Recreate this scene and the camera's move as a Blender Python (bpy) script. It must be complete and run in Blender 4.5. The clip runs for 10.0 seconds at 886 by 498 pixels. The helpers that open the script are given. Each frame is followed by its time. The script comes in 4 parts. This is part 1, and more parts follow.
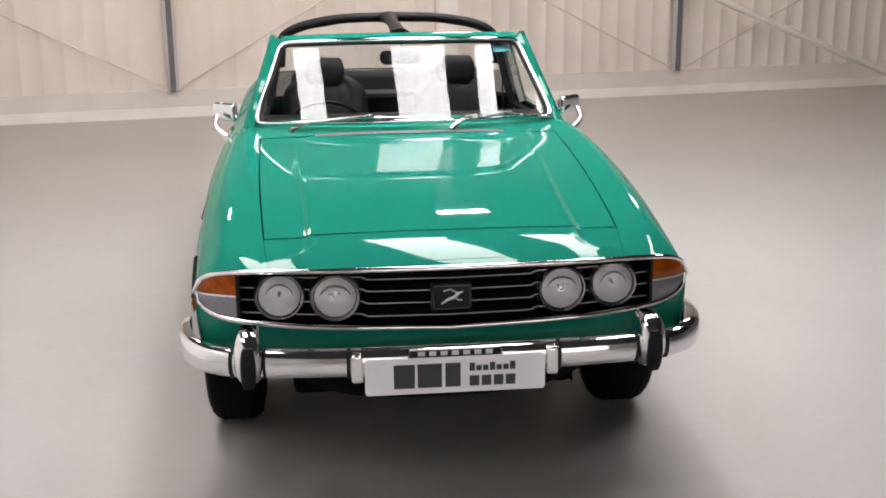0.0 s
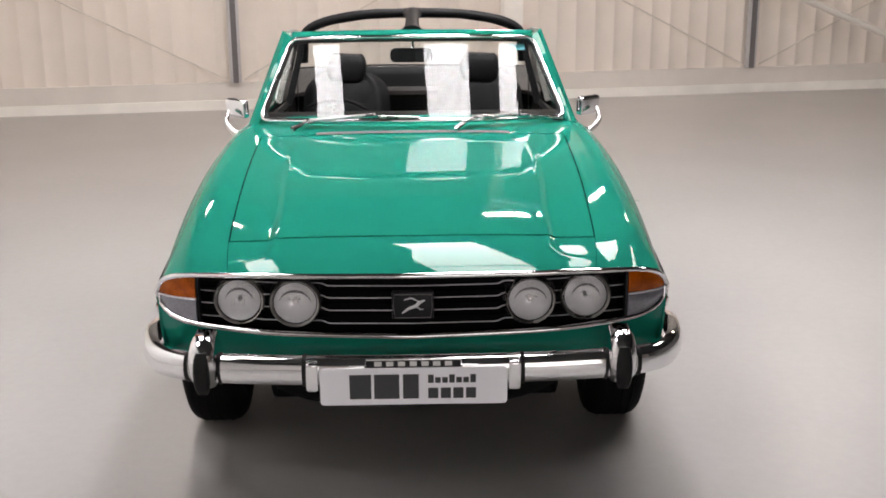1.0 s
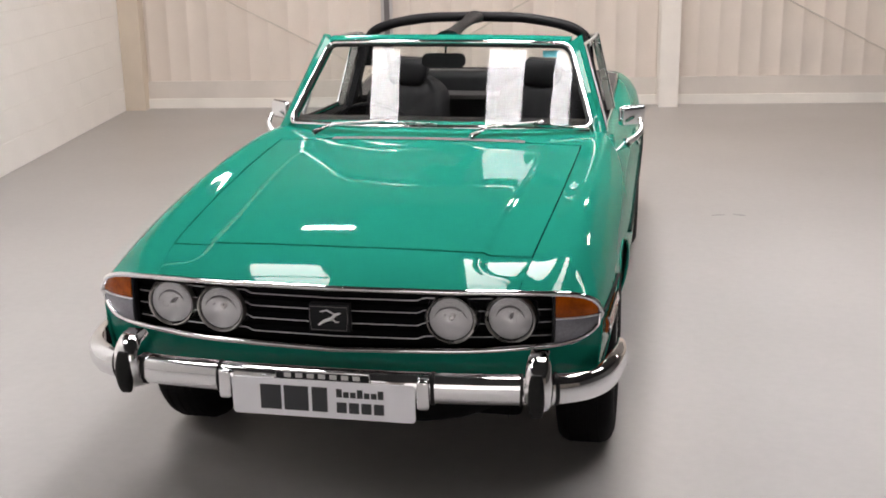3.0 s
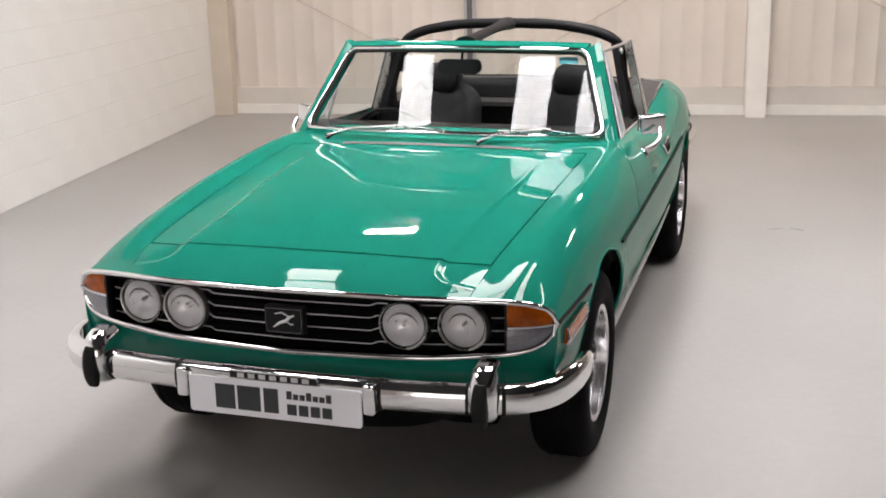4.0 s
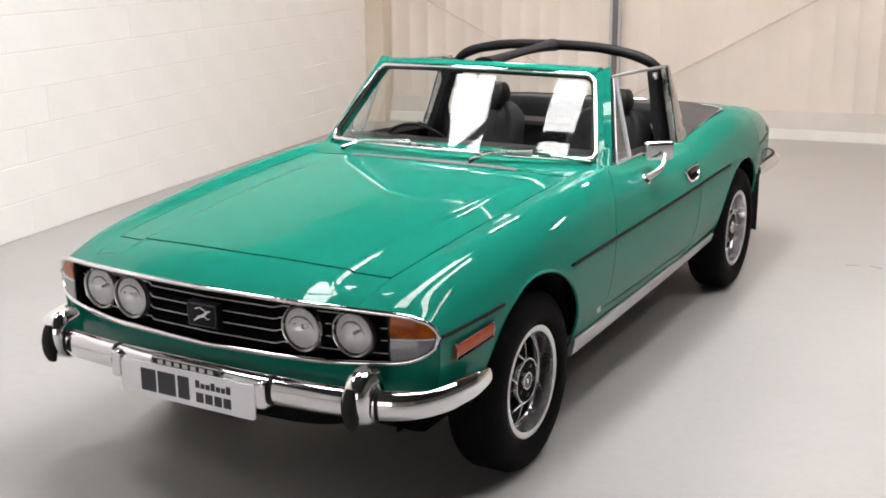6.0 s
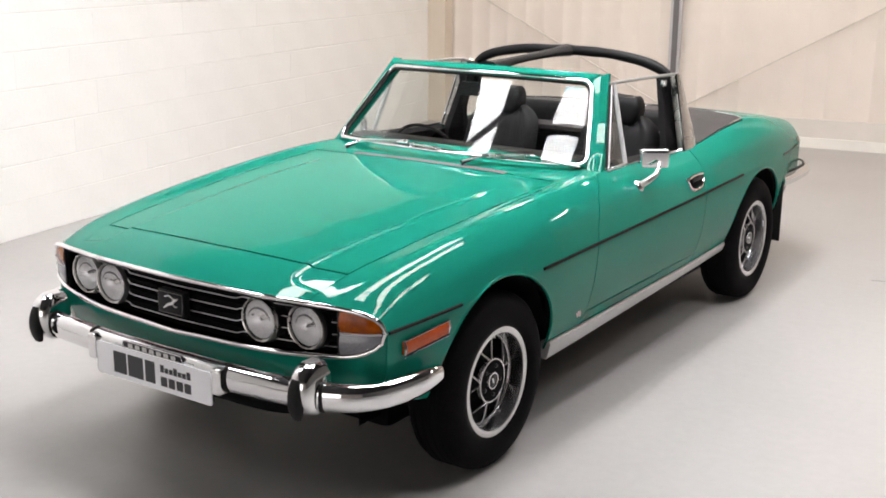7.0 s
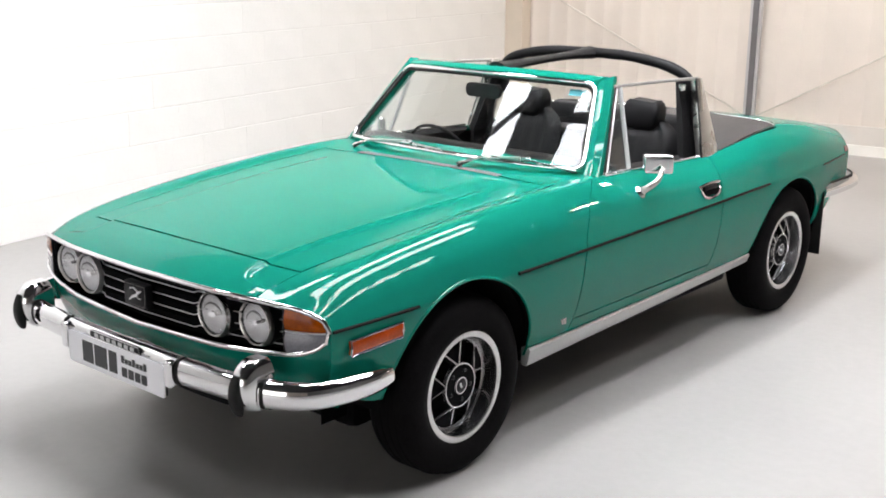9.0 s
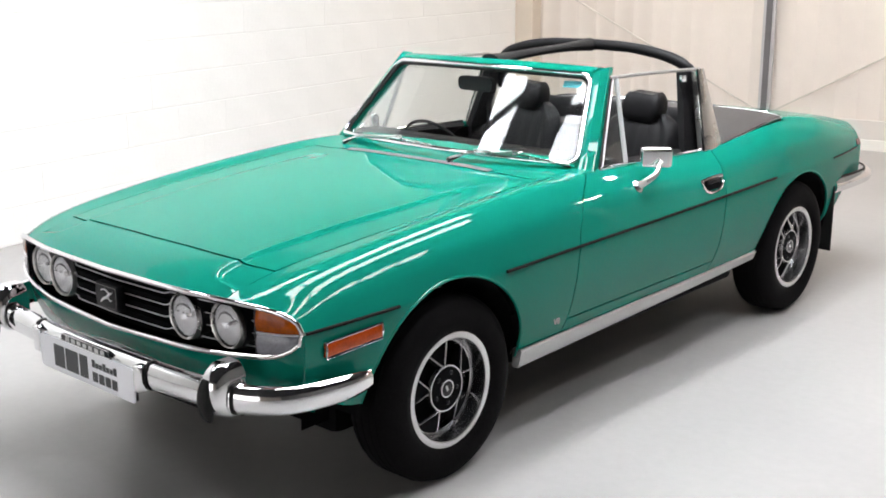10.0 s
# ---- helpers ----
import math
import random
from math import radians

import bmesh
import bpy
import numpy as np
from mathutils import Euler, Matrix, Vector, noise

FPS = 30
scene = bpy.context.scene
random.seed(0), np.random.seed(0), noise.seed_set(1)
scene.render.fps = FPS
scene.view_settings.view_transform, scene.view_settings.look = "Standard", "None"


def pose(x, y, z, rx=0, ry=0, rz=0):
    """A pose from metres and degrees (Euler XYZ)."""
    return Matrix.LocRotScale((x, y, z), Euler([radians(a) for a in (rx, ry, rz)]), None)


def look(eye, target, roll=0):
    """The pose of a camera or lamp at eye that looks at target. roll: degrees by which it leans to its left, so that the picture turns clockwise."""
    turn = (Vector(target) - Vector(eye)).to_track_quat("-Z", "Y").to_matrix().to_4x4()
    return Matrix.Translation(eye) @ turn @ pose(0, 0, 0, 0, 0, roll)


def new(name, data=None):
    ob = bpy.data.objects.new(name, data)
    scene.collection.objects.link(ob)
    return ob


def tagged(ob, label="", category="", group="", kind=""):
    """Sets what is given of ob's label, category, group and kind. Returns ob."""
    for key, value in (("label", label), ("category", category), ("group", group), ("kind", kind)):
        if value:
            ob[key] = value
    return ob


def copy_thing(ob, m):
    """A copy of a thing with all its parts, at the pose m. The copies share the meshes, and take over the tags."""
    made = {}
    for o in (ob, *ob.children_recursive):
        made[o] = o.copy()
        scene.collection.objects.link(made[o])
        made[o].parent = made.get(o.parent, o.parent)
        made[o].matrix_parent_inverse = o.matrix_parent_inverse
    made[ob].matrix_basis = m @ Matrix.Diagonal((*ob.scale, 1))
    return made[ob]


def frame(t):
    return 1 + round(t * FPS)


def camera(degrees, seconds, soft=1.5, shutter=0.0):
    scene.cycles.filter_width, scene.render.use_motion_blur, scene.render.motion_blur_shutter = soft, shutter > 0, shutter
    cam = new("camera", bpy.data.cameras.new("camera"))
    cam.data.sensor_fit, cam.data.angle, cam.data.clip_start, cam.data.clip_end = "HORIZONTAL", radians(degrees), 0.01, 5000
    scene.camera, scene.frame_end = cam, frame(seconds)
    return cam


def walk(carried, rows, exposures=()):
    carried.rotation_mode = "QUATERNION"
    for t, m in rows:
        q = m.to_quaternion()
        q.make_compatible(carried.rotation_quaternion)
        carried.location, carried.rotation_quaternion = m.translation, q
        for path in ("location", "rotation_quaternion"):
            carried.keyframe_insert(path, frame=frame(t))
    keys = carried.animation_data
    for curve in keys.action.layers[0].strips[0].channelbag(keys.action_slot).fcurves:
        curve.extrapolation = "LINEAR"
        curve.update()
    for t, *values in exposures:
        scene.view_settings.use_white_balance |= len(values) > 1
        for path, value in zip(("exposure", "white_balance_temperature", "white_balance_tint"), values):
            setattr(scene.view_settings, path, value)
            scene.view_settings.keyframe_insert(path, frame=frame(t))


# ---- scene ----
import functools

cam = camera(41.8, 10.0, soft=1.8)
PATH = [
    (0, (-0.335, -3.932, 1.669), (-0.147, -2.013, 1.136), -0.4),
    (0.5, (-0.135, -3.894, 1.659), (-0.032, -1.969, 1.127), -0.5),
    (1, (0.061, -3.837, 1.68), (0.077, -1.913, 1.135), -0.4),
    (1.5, (0.265, -3.819, 1.706), (0.19, -1.899, 1.151), -0.5),
    (2, (0.475, -3.775, 1.709), (0.301, -1.862, 1.152), -0.5),
    (2.5, (0.699, -3.723, 1.71), (0.419, -1.822, 1.154), -0.6),
    (4, (1.389, -3.521, 1.68), (0.784, -1.69, 1.15), -1.2),
    (4.5, (1.616, -3.453, 1.704), (0.91, -1.658, 1.171), -1.1),
    (5, (1.846, -3.422, 1.71), (1.053, -1.661, 1.189), -0.8),
    (5.5, (2.093, -3.356, 1.721), (1.204, -1.64, 1.204), -0.8),
    (6, (2.317, -3.277, 1.727), (1.345, -1.605, 1.216), -0.4),
    (7.5, (2.857, -3.031, 1.752), (1.692, -1.488, 1.241), 0.8),
    (8, (2.952, -2.94, 1.748), (1.744, -1.429, 1.24), 1.1),
    (8.5, (3.053, -2.844, 1.746), (1.798, -1.373, 1.238), 0.8),
    (9, (3.084, -2.769, 1.733), (1.807, -1.315, 1.226), 0.6),
    (9.5, (3.087, -2.673, 1.706), (1.793, -1.235, 1.2), 0.2),
    (10, (3.084, -2.574, 1.675), (1.775, -1.147, 1.174), -0.2),
]
EXPOSURES = [(0.0, -0.02, 7280, 19), (2.5, -0.07, 7280, 19), (5.0, 0.03, 7230, 17), (7.5, 0.31, 7120, 16), (9.0, 0.40, 6900, 14), (10.0, 0.42, 6800, 13)]
walk(cam, [(t, look(eye, target, roll)) for t, eye, target, roll in PATH], EXPOSURES)

# ---------------------------------------------------------------- world and light
world = bpy.data.worlds.new("world")
scene.world = world
world.use_nodes = True
wn = world.node_tree
sky = wn.nodes.new("ShaderNodeTexSky")
sky.sky_type = "NISHITA"
sky.sun_disc = False
sky.sun_elevation = radians(35)
sky.sun_rotation = radians(140)
wn.links.new(sky.outputs[0], wn.nodes["Background"].inputs[0])
wn.nodes["Background"].inputs[1].default_value = 0.08


# ---------------------------------------------------------------- material helpers
def mat(name, color, rough=0.5, metal=0.0, coat=0.0, coat_rough=0.03, var=0.0, scale=8.0, fine=0.0, fine_scale=120.0,
        bump=0.0, rough_var=0.0, spec=0.5, color2=None):
    m = bpy.data.materials.new(name)
    m.use_nodes = True
    nt = m.node_tree
    b = nt.nodes["Principled BSDF"]
    b.inputs["Base Color"].default_value = (*color, 1)
    b.inputs["Roughness"].default_value = rough
    b.inputs["Metallic"].default_value = metal
    b.inputs["Coat Weight"].default_value = coat
    b.inputs["Coat Roughness"].default_value = coat_rough
    b.inputs["Specular IOR Level"].default_value = spec
    if var or fine or bump or rough_var:
        tc = nt.nodes.new("ShaderNodeTexCoord")
        n1 = nt.nodes.new("ShaderNodeTexNoise")
        n1.inputs["Scale"].default_value = scale
        n1.inputs["Detail"].default_value = 5
        n2 = nt.nodes.new("ShaderNodeTexNoise")
        n2.inputs["Scale"].default_value = fine_scale
        n2.inputs["Detail"].default_value = 3
        nt.links.new(tc.outputs["Object"], n1.inputs["Vector"])
        nt.links.new(tc.outputs["Object"], n2.inputs["Vector"])
        if var or fine:
            mix = nt.nodes.new("ShaderNodeMix")
            mix.data_type = "RGBA"
            other = color2 or tuple(c * (1 - var) for c in color)
            mix.inputs[6].default_value = (*color, 1)
            mix.inputs[7].default_value = (*other, 1)
            r1 = nt.nodes.new("ShaderNodeMapRange")
            r1.inputs[1].default_value, r1.inputs[2].default_value = 0.35, 0.7
            nt.links.new(n1.outputs[0], r1.inputs[0])
            mix2 = nt.nodes.new("ShaderNodeMix")
            mix2.data_type = "RGBA"
            mix2.blend_type = "MULTIPLY"
            mix2.inputs[0].default_value = 1.0
            r2 = nt.nodes.new("ShaderNodeMapRange")
            r2.inputs[1].default_value, r2.inputs[2].default_value = 0.3, 0.7
            r2.inputs[3].default_value, r2.inputs[4].default_value = 1 - fine, 1 + fine
            nt.links.new(n2.outputs[0], r2.inputs[0])
            comb = nt.nodes.new("ShaderNodeCombineColor")
            for k in range(3):
                nt.links.new(r2.outputs[0], comb.inputs[k])
            nt.links.new(r1.outputs[0], mix.inputs[0])
            nt.links.new(mix.outputs[2], mix2.inputs[6])
            nt.links.new(comb.outputs[0], mix2.inputs[7])
            nt.links.new(mix2.outputs[2], b.inputs["Base Color"])
        if rough_var:
            r3 = nt.nodes.new("ShaderNodeMapRange")
            r3.inputs[1].default_value, r3.inputs[2].default_value = 0.3, 0.7
            r3.inputs[3].default_value, r3.inputs[4].default_value = rough - rough_var, rough + rough_var
            nt.links.new(n1.outputs[0], r3.inputs[0])
            nt.links.new(r3.outputs[0], b.inputs["Roughness"])
        if bump:
            bp = nt.nodes.new("ShaderNodeBump")
            bp.inputs["Strength"].default_value = bump
            bp.inputs["Distance"].default_value = 0.004
            nt.links.new(n2.outputs[0], bp.inputs["Height"])
            nt.links.new(bp.outputs[0], b.inputs["Normal"])
    return m


def glass(name, color, rough=0.0, milk=0.0, ripple=0.0):
    """Thin glass: clear, with a gloss that grows towards grazing; milk mixes in white that brightens lamp lenses."""
    m = bpy.data.materials.new(name)
    m.use_nodes = True
    nt = m.node_tree
    nt.nodes.remove(nt.nodes["Principled BSDF"])
    clear = nt.nodes.new("ShaderNodeBsdfTransparent")
    clear.inputs[0].default_value = (*color, 1)
    gloss = nt.nodes.new("ShaderNodeBsdfGlossy")
    gloss.inputs["Roughness"].default_value = rough
    fres = nt.nodes.new("ShaderNodeFresnel")
    fres.inputs[0].default_value = 1.52
    mix = nt.nodes.new("ShaderNodeMixShader")
    nt.links.new(fres.outputs[0], mix.inputs[0])
    nt.links.new(gloss.outputs[0], mix.inputs[2])
    base = clear
    if milk:
        dif = nt.nodes.new("ShaderNodeBsdfDiffuse")
        dif.inputs[0].default_value = (0.95, 0.95, 0.97, 1)
        mk = nt.nodes.new("ShaderNodeMixShader")
        mk.inputs[0].default_value = milk
        nt.links.new(clear.outputs[0], mk.inputs[1])
        nt.links.new(dif.outputs[0], mk.inputs[2])
        base = mk
    if ripple:
        mul = nt.nodes.new("ShaderNodeMath")
        mul.operation = "MULTIPLY_ADD"
        mul.inputs[1].default_value = milk * 0.25
        mul.inputs[2].default_value = milk * 0.87
        wave = nt.nodes.new("ShaderNodeTexWave")
        wave.inputs["Scale"].default_value = 38
        wave.inputs["Distortion"].default_value = 0.5
        tc = nt.nodes.new("ShaderNodeTexCoord")
        bp = nt.nodes.new("ShaderNodeBump")
        bp.inputs["Strength"].default_value = ripple
        bp.inputs["Distance"].default_value = 0.002
        nt.links.new(tc.outputs["Object"], wave.inputs["Vector"])
        nt.links.new(wave.outputs[1], bp.inputs["Height"])
        nt.links.new(wave.outputs[1], mul.inputs[0])
        nt.links.new(mul.outputs[0], mk.inputs[0])
        nt.links.new(bp.outputs[0], gloss.inputs["Normal"])
    nt.links.new(base.outputs[0], mix.inputs[1])
    nt.links.new(mix.outputs[0], nt.nodes["Material Output"].inputs[0])
    return m


def lamp_mat(name, color, strength):
    m = bpy.data.materials.new(name)
    m.use_nodes = True
    b = m.node_tree.nodes["Principled BSDF"]
    b.inputs["Base Color"].default_value = (0.8, 0.8, 0.8, 1)
    b.inputs["Emission Color"].default_value = (*color, 1)
    b.inputs["Emission Strength"].default_value = strength
    return m


GREEN = mat("green_paint", (0.0, 0.188, 0.132), 0.45, 0.0, 1.0, 0.012, var=0.04, scale=3.0, fine=0.02, fine_scale=400, spec=0.0)
GREEN.node_tree.nodes["Principled BSDF"].inputs["Coat Roughness"].default_value = 0.03
GREEN.node_tree.nodes["Principled BSDF"].inputs["Coat IOR"].default_value = 1.46
GREEN.node_tree.nodes["Principled BSDF"].inputs["Coat Weight"].default_value = 0.58
CHROME = mat("chrome", (0.82, 0.82, 0.83), 0.06, 1.0, rough_var=0.03, scale=14)
SILL = mat("satin_sill_trim", (0.55, 0.55, 0.55), 0.42, 0.35, fine=0.04, fine_scale=200)
STEEL = mat("brushed_stainless", (0.62, 0.60, 0.58), 0.28, 1.0, fine=0.06, fine_scale=300, rough_var=0.06)
DULLSTEEL = mat("dull_window_rail", (0.40, 0.385, 0.37), 0.42, 0.7)
ALLOY = mat("polished_alloy", (0.64, 0.63, 0.64), 0.24, 1.0, rough_var=0.03, scale=6)
BARREL = mat("polished_wheel_barrel", (0.56, 0.55, 0.56), 0.20, 1.0, rough_var=0.03, scale=6)
BLACK = mat("black_paint", (0.010, 0.010, 0.012), 0.35, var=0.3, scale=20, spec=0.22)
# near black: shade of hollows put into the colour, also used on black parts
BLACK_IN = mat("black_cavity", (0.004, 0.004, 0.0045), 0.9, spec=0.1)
RUBBER = mat("black_rubber", (0.008, 0.008, 0.008), 0.55, var=0.3, scale=25, fine=0.2, bump=0.15, spec=0.22)
STRIP = mat("black_moulding", (0.005, 0.006, 0.006), 0.6, var=0.2, scale=20, spec=0.08)
TYRE = mat("tyre_rubber", (0.0055, 0.005, 0.0055), 0.7, var=0.25, scale=15, fine=0.2, bump=0.2, spec=0.05)
VINYL = mat("black_vinyl", (0.0065, 0.006, 0.007), 0.5, var=0.25, scale=18, fine=0.2, fine_scale=350, bump=0.25, spec=0.2)
HOODCLOTH = mat("grey_black_hood_cover", (0.042, 0.036, 0.035), 0.6, var=0.2, scale=10, fine=0.15, fine_scale=300, bump=0.3)
CARPET = mat("black_carpet", (0.02, 0.02, 0.022), 0.95, fine=0.4, fine_scale=500, bump=0.4)
GLASS = mat("clear_glass", (0.87, 0.91, 0.90), 0.0)
GLASS.node_tree.nodes["Principled BSDF"].inputs["Transmission Weight"].default_value = 1.0
GLASS.node_tree.nodes["Principled BSDF"].inputs["IOR"].default_value = 1.36
# white scatter stands in for bright reflections inside the headlamps
LENS_CLEAR = glass("clear_lamp_lens", (0.97, 0.97, 0.98), 0.05, 0.17, 0.3)
AMBER = mat("amber_lens", (0.47, 0.085, 0.001), 0.2, coat=0.25, var=0.5, scale=22, fine=0.15, fine_scale=160, bump=0.15, spec=0.15)
AMBER_RED = mat("orange_red_lens", (0.50, 0.065, 0.006), 0.2, coat=0.3, var=0.2, scale=25, fine=0.15, fine_scale=160, bump=0.15, spec=0.15)
TAILRED = mat("dark_red_lens", (0.05, 0.010, 0.008), 0.35, coat=0.0, fine=0.25, fine_scale=160, bump=0.3)
FROST = mat("frosted_lens", (0.21, 0.21, 0.24), 0.12, coat=0.6, fine=0.15, fine_scale=200, bump=0.3)
# mostly matt white: the mirror bowl's brightness is put into the colour
REFLECTOR = mat("lamp_reflector", (0.98, 0.98, 0.99), 0.14, 0.30, rough_var=0.06, scale=30)
PLATE = mat("white_plate", (0.90, 0.90, 0.94), 0.3, coat=0.4)
INK = mat("dark_grey_ink", (0.03, 0.032, 0.036), 0.4)
SILVER = mat("silver_paint", (0.6, 0.6, 0.6), 0.35, 0.6)
BARS = mat("bright_grille_bar", (0.78, 0.78, 0.80), 0.3, 0.25)
MIRROR = mat("mirror_glass", (0.9, 0.9, 0.9), 0.01, 1.0)
STICKER = mat("cyan_sticker", (0.10, 0.50, 0.58), 0.5)


# ---------------------------------------------------------------- mesh helpers
def put(name, bm, material, parent=None, label="", smooth=40):
    me = bpy.data.meshes.new(name)
    bm.normal_update()
    for f in bm.faces:
        f.smooth = True
    for e in bm.edges:
        e.smooth = e.is_manifold and e.calc_face_angle(0) < radians(smooth)
    bm.to_mesh(me)
    bm.free()
    me.materials.append(material)
    ob = new(name, me)
    if parent:
        ob.parent = parent
    if label:
        tagged(ob, label)
    if material.name in ("clear_glass", "clear_lamp_lens"):
        ob.visible_shadow = False
    return ob


part = put


def empty(name, label="", category="", group="", kind="", at=(0, 0, 0)):
    ob = new(name)
    ob.empty_display_size = 0.1
    ob.location = at
    return tagged(ob, label, category, group, kind)


def bm_of(verts, faces):
    bm = bmesh.new()
    vs = [bm.verts.new(v) for v in verts]
    for f in faces:
        try:
            bm.faces.new([vs[i] for i in f])
        except ValueError:
            pass
    return bm


def face_out(bm, hint):
    """Turn an open sheet so that its faces look along hint (a vector or a function of the face centre)."""
    bm.normal_update()
    total = 0
    for f in bm.faces:
        h = hint(f.calc_center_median()) if callable(hint) else hint
        total += f.normal.dot(Vector(h)) * f.calc_area()
    if total < 0:
        bmesh.ops.reverse_faces(bm, faces=bm.faces[:])
    return bm


def grid(fn, nu, nv, hint=(0, 0, 1), us=None, vs=None):
    us = us or [i / nu for i in range(nu + 1)]
    vs = vs or [j / nv for j in range(nv + 1)]
    n = len(vs)
    verts = [fn(u, v) for u in us for v in vs]
    faces = [(i * n + j, (i + 1) * n + j, (i + 1) * n + j + 1, i * n + j + 1) for i in range(len(us) - 1) for j in range(n - 1)]
    return face_out(bm_of(verts, faces), hint)


def thicken(bm, t):
    """Give an open sheet depth t behind its face."""
    bm.normal_update()
    old = bm.verts[:]
    back = {v: bm.verts.new(v.co - v.normal * t) for v in old}
    faces = bm.faces[:]
    rim = [(e.link_loops[0].vert, e.link_loops[0].link_loop_next.vert) for e in bm.edges if len(e.link_loops) == 1]
    for f in faces:
        bm.faces.new([back[v] for v in reversed(f.verts)])
    for a, b in rim:
        bm.faces.new((b, a, back[a], back[b]))
    return bm


def box(cx, cy, cz, sx, sy, sz, bevel=0.0, seg=2, m=None):
    bm = bmesh.new()
    bmesh.ops.create_cube(bm, size=1)
    bmesh.ops.scale(bm, vec=(sx, sy, sz), verts=bm.verts)
    if bevel:
        bmesh.ops.bevel(bm, geom=bm.edges[:], offset=bevel, segments=seg, affect="EDGES", profile=0.6)
    if m:
        bmesh.ops.transform(bm, matrix=m, verts=bm.verts)
    bmesh.ops.translate(bm, vec=(cx, cy, cz), verts=bm.verts)
    return bm


def tube(points, radius, closed=False, sides=8, flat=1.0):
    """A swept rod; radius may be a function of 0..1; flat squeezes it along its own up."""
    pts = [Vector(p) for p in points]
    n = len(pts)
    verts, faces = [], []
    up = Vector((0, 0, 1))
    for i, p in enumerate(pts):
        a = pts[(i - 1) % n] if closed or i else pts[i]
        b = pts[(i + 1) % n] if closed or i < n - 1 else pts[i]
        d = (b - a).normalized()
        s = d.cross(up)
        if s.length < 0.05:
            s = d.cross(Vector((0, 1, 0)))
        s.normalize()
        w = s.cross(d)
        r = radius(i / (n - 1)) if callable(radius) else radius
        for k in range(sides):
            g = 2 * math.pi * k / sides
            verts.append(p + s * (r * math.cos(g)) + w * (r * flat * math.sin(g)))
    m = n if closed else n - 1
    for i in range(m):
        for k in range(sides):
            a, b = i * sides, ((i + 1) % n) * sides
            faces.append((a + k, a + (k + 1) % sides, b + (k + 1) % sides, b + k))
    if not closed:
        faces.append(tuple(range(sides)))
        faces.append(tuple((n - 1) * sides + k for k in reversed(range(sides))))
    bm = bm_of(verts, faces)
    bmesh.ops.recalc_face_normals(bm, faces=bm.faces[:])
    return bm


def revolve(profile, seg=40, m=None, closed=False):
    """Turn (radius, height) pairs about z."""
    verts, faces = [], []
    n = len(profile)
    for k in range(seg):
        g = 2 * math.pi * k / seg
        for r, h in profile:
            verts.append((r * math.cos(g), r * math.sin(g), h))
    for k in range(seg):
        a, b = k * n, ((k + 1) % seg) * n
        for j in range(n if closed else n - 1):
            faces.append((a + j, b + j, b + (j + 1) % n, a + (j + 1) % n))
    bm = bm_of(verts, faces)
    bmesh.ops.remove_doubles(bm, verts=bm.verts[:], dist=1e-5)
    bmesh.ops.recalc_face_normals(bm, faces=bm.faces[:])
    if m:
        bmesh.ops.transform(bm, matrix=m, verts=bm.verts)
    return bm


def loft(rings, closed_ring=True, caps=True):
    n = len(rings[0])
    verts = [p for r in rings for p in r]
    faces = []
    for i in range(len(rings) - 1):
        for k in range(n if closed_ring else n - 1):
            faces.append((i * n + k, i * n + (k + 1) % n, (i + 1) * n + (k + 1) % n, (i + 1) * n + k))
    if caps and closed_ring:
        faces.append(tuple(reversed(range(n))))
        faces.append(tuple((len(rings) - 1) * n + k for k in range(n)))
    bm = bm_of(verts, faces)
    bmesh.ops.recalc_face_normals(bm, faces=bm.faces[:])
    return bm


def line(*knots):
    """A smooth line through (place, value) knots, with no overshoot."""
    xs = [k[0] for k in knots]
    ys = [k[1] for k in knots]
    d = [(ys[i + 1] - ys[i]) / (xs[i + 1] - xs[i]) for i in range(len(xs) - 1)]
    t = [d[0]] + [0 if d[i - 1] * d[i] <= 0 else 2 * d[i - 1] * d[i] / (d[i - 1] + d[i]) for i in range(1, len(d))] + [d[-1]]

    def at(x):
        x = min(max(x, xs[0]), xs[-1])
        i = max(k for k in range(len(xs) - 1) if xs[k] <= x)
        h = xs[i + 1] - xs[i]
        u = (x - xs[i]) / h
        return ((2 * u ** 3 - 3 * u * u + 1) * ys[i] + (u ** 3 - 2 * u * u + u) * h * t[i]
                + (3 * u * u - 2 * u ** 3) * ys[i + 1] + (u ** 3 - u * u) * h * t[i + 1])
    return at


def smooth(a, b, x):
    u = min(max((x - a) / (b - a), 0), 1)
    return u * u * (3 - 2 * u)


def lerp(a, b, u):
    return a + (b - a) * u


# ---------------------------------------------------------------- the room
ROOM = Matrix.Translation((-4.2, 6.57, 0)) @ pose(0, 0, 0, 0, 0, 9.3)   # along the back wall, towards it, up
HIGH = 4.05
EAVES = 3.35
SPLIT = 1.85   # where the back wall's cream sheets end; the unseen grey above darkens bonnet reflections
LONG, DEEP = 13.0, 16.0

FLOOR = mat("grey_painted_floor", (0.382, 0.367, 0.355), 0.36, var=0.08, scale=0.7, fine=0.025, fine_scale=22, rough_var=0.02)
CLAD = mat("cream_cladding", (0.765, 0.69, 0.625), 0.5, var=0.08, scale=2.0, fine=0.02)
# grey assumed for unseen wall parts, to darken what the paint reflects
GREYCLAD = mat("assumed_grey_cladding", (0.22, 0.215, 0.21), 0.6, var=0.1, scale=2.0, fine=0.02)
TANFACE = mat("tan_column_face", (0.66, 0.575, 0.48), 0.55, var=0.06, scale=4)
BANDPAINT = mat("cream_band", (0.70, 0.65, 0.60), 0.55, var=0.1, scale=3.0)
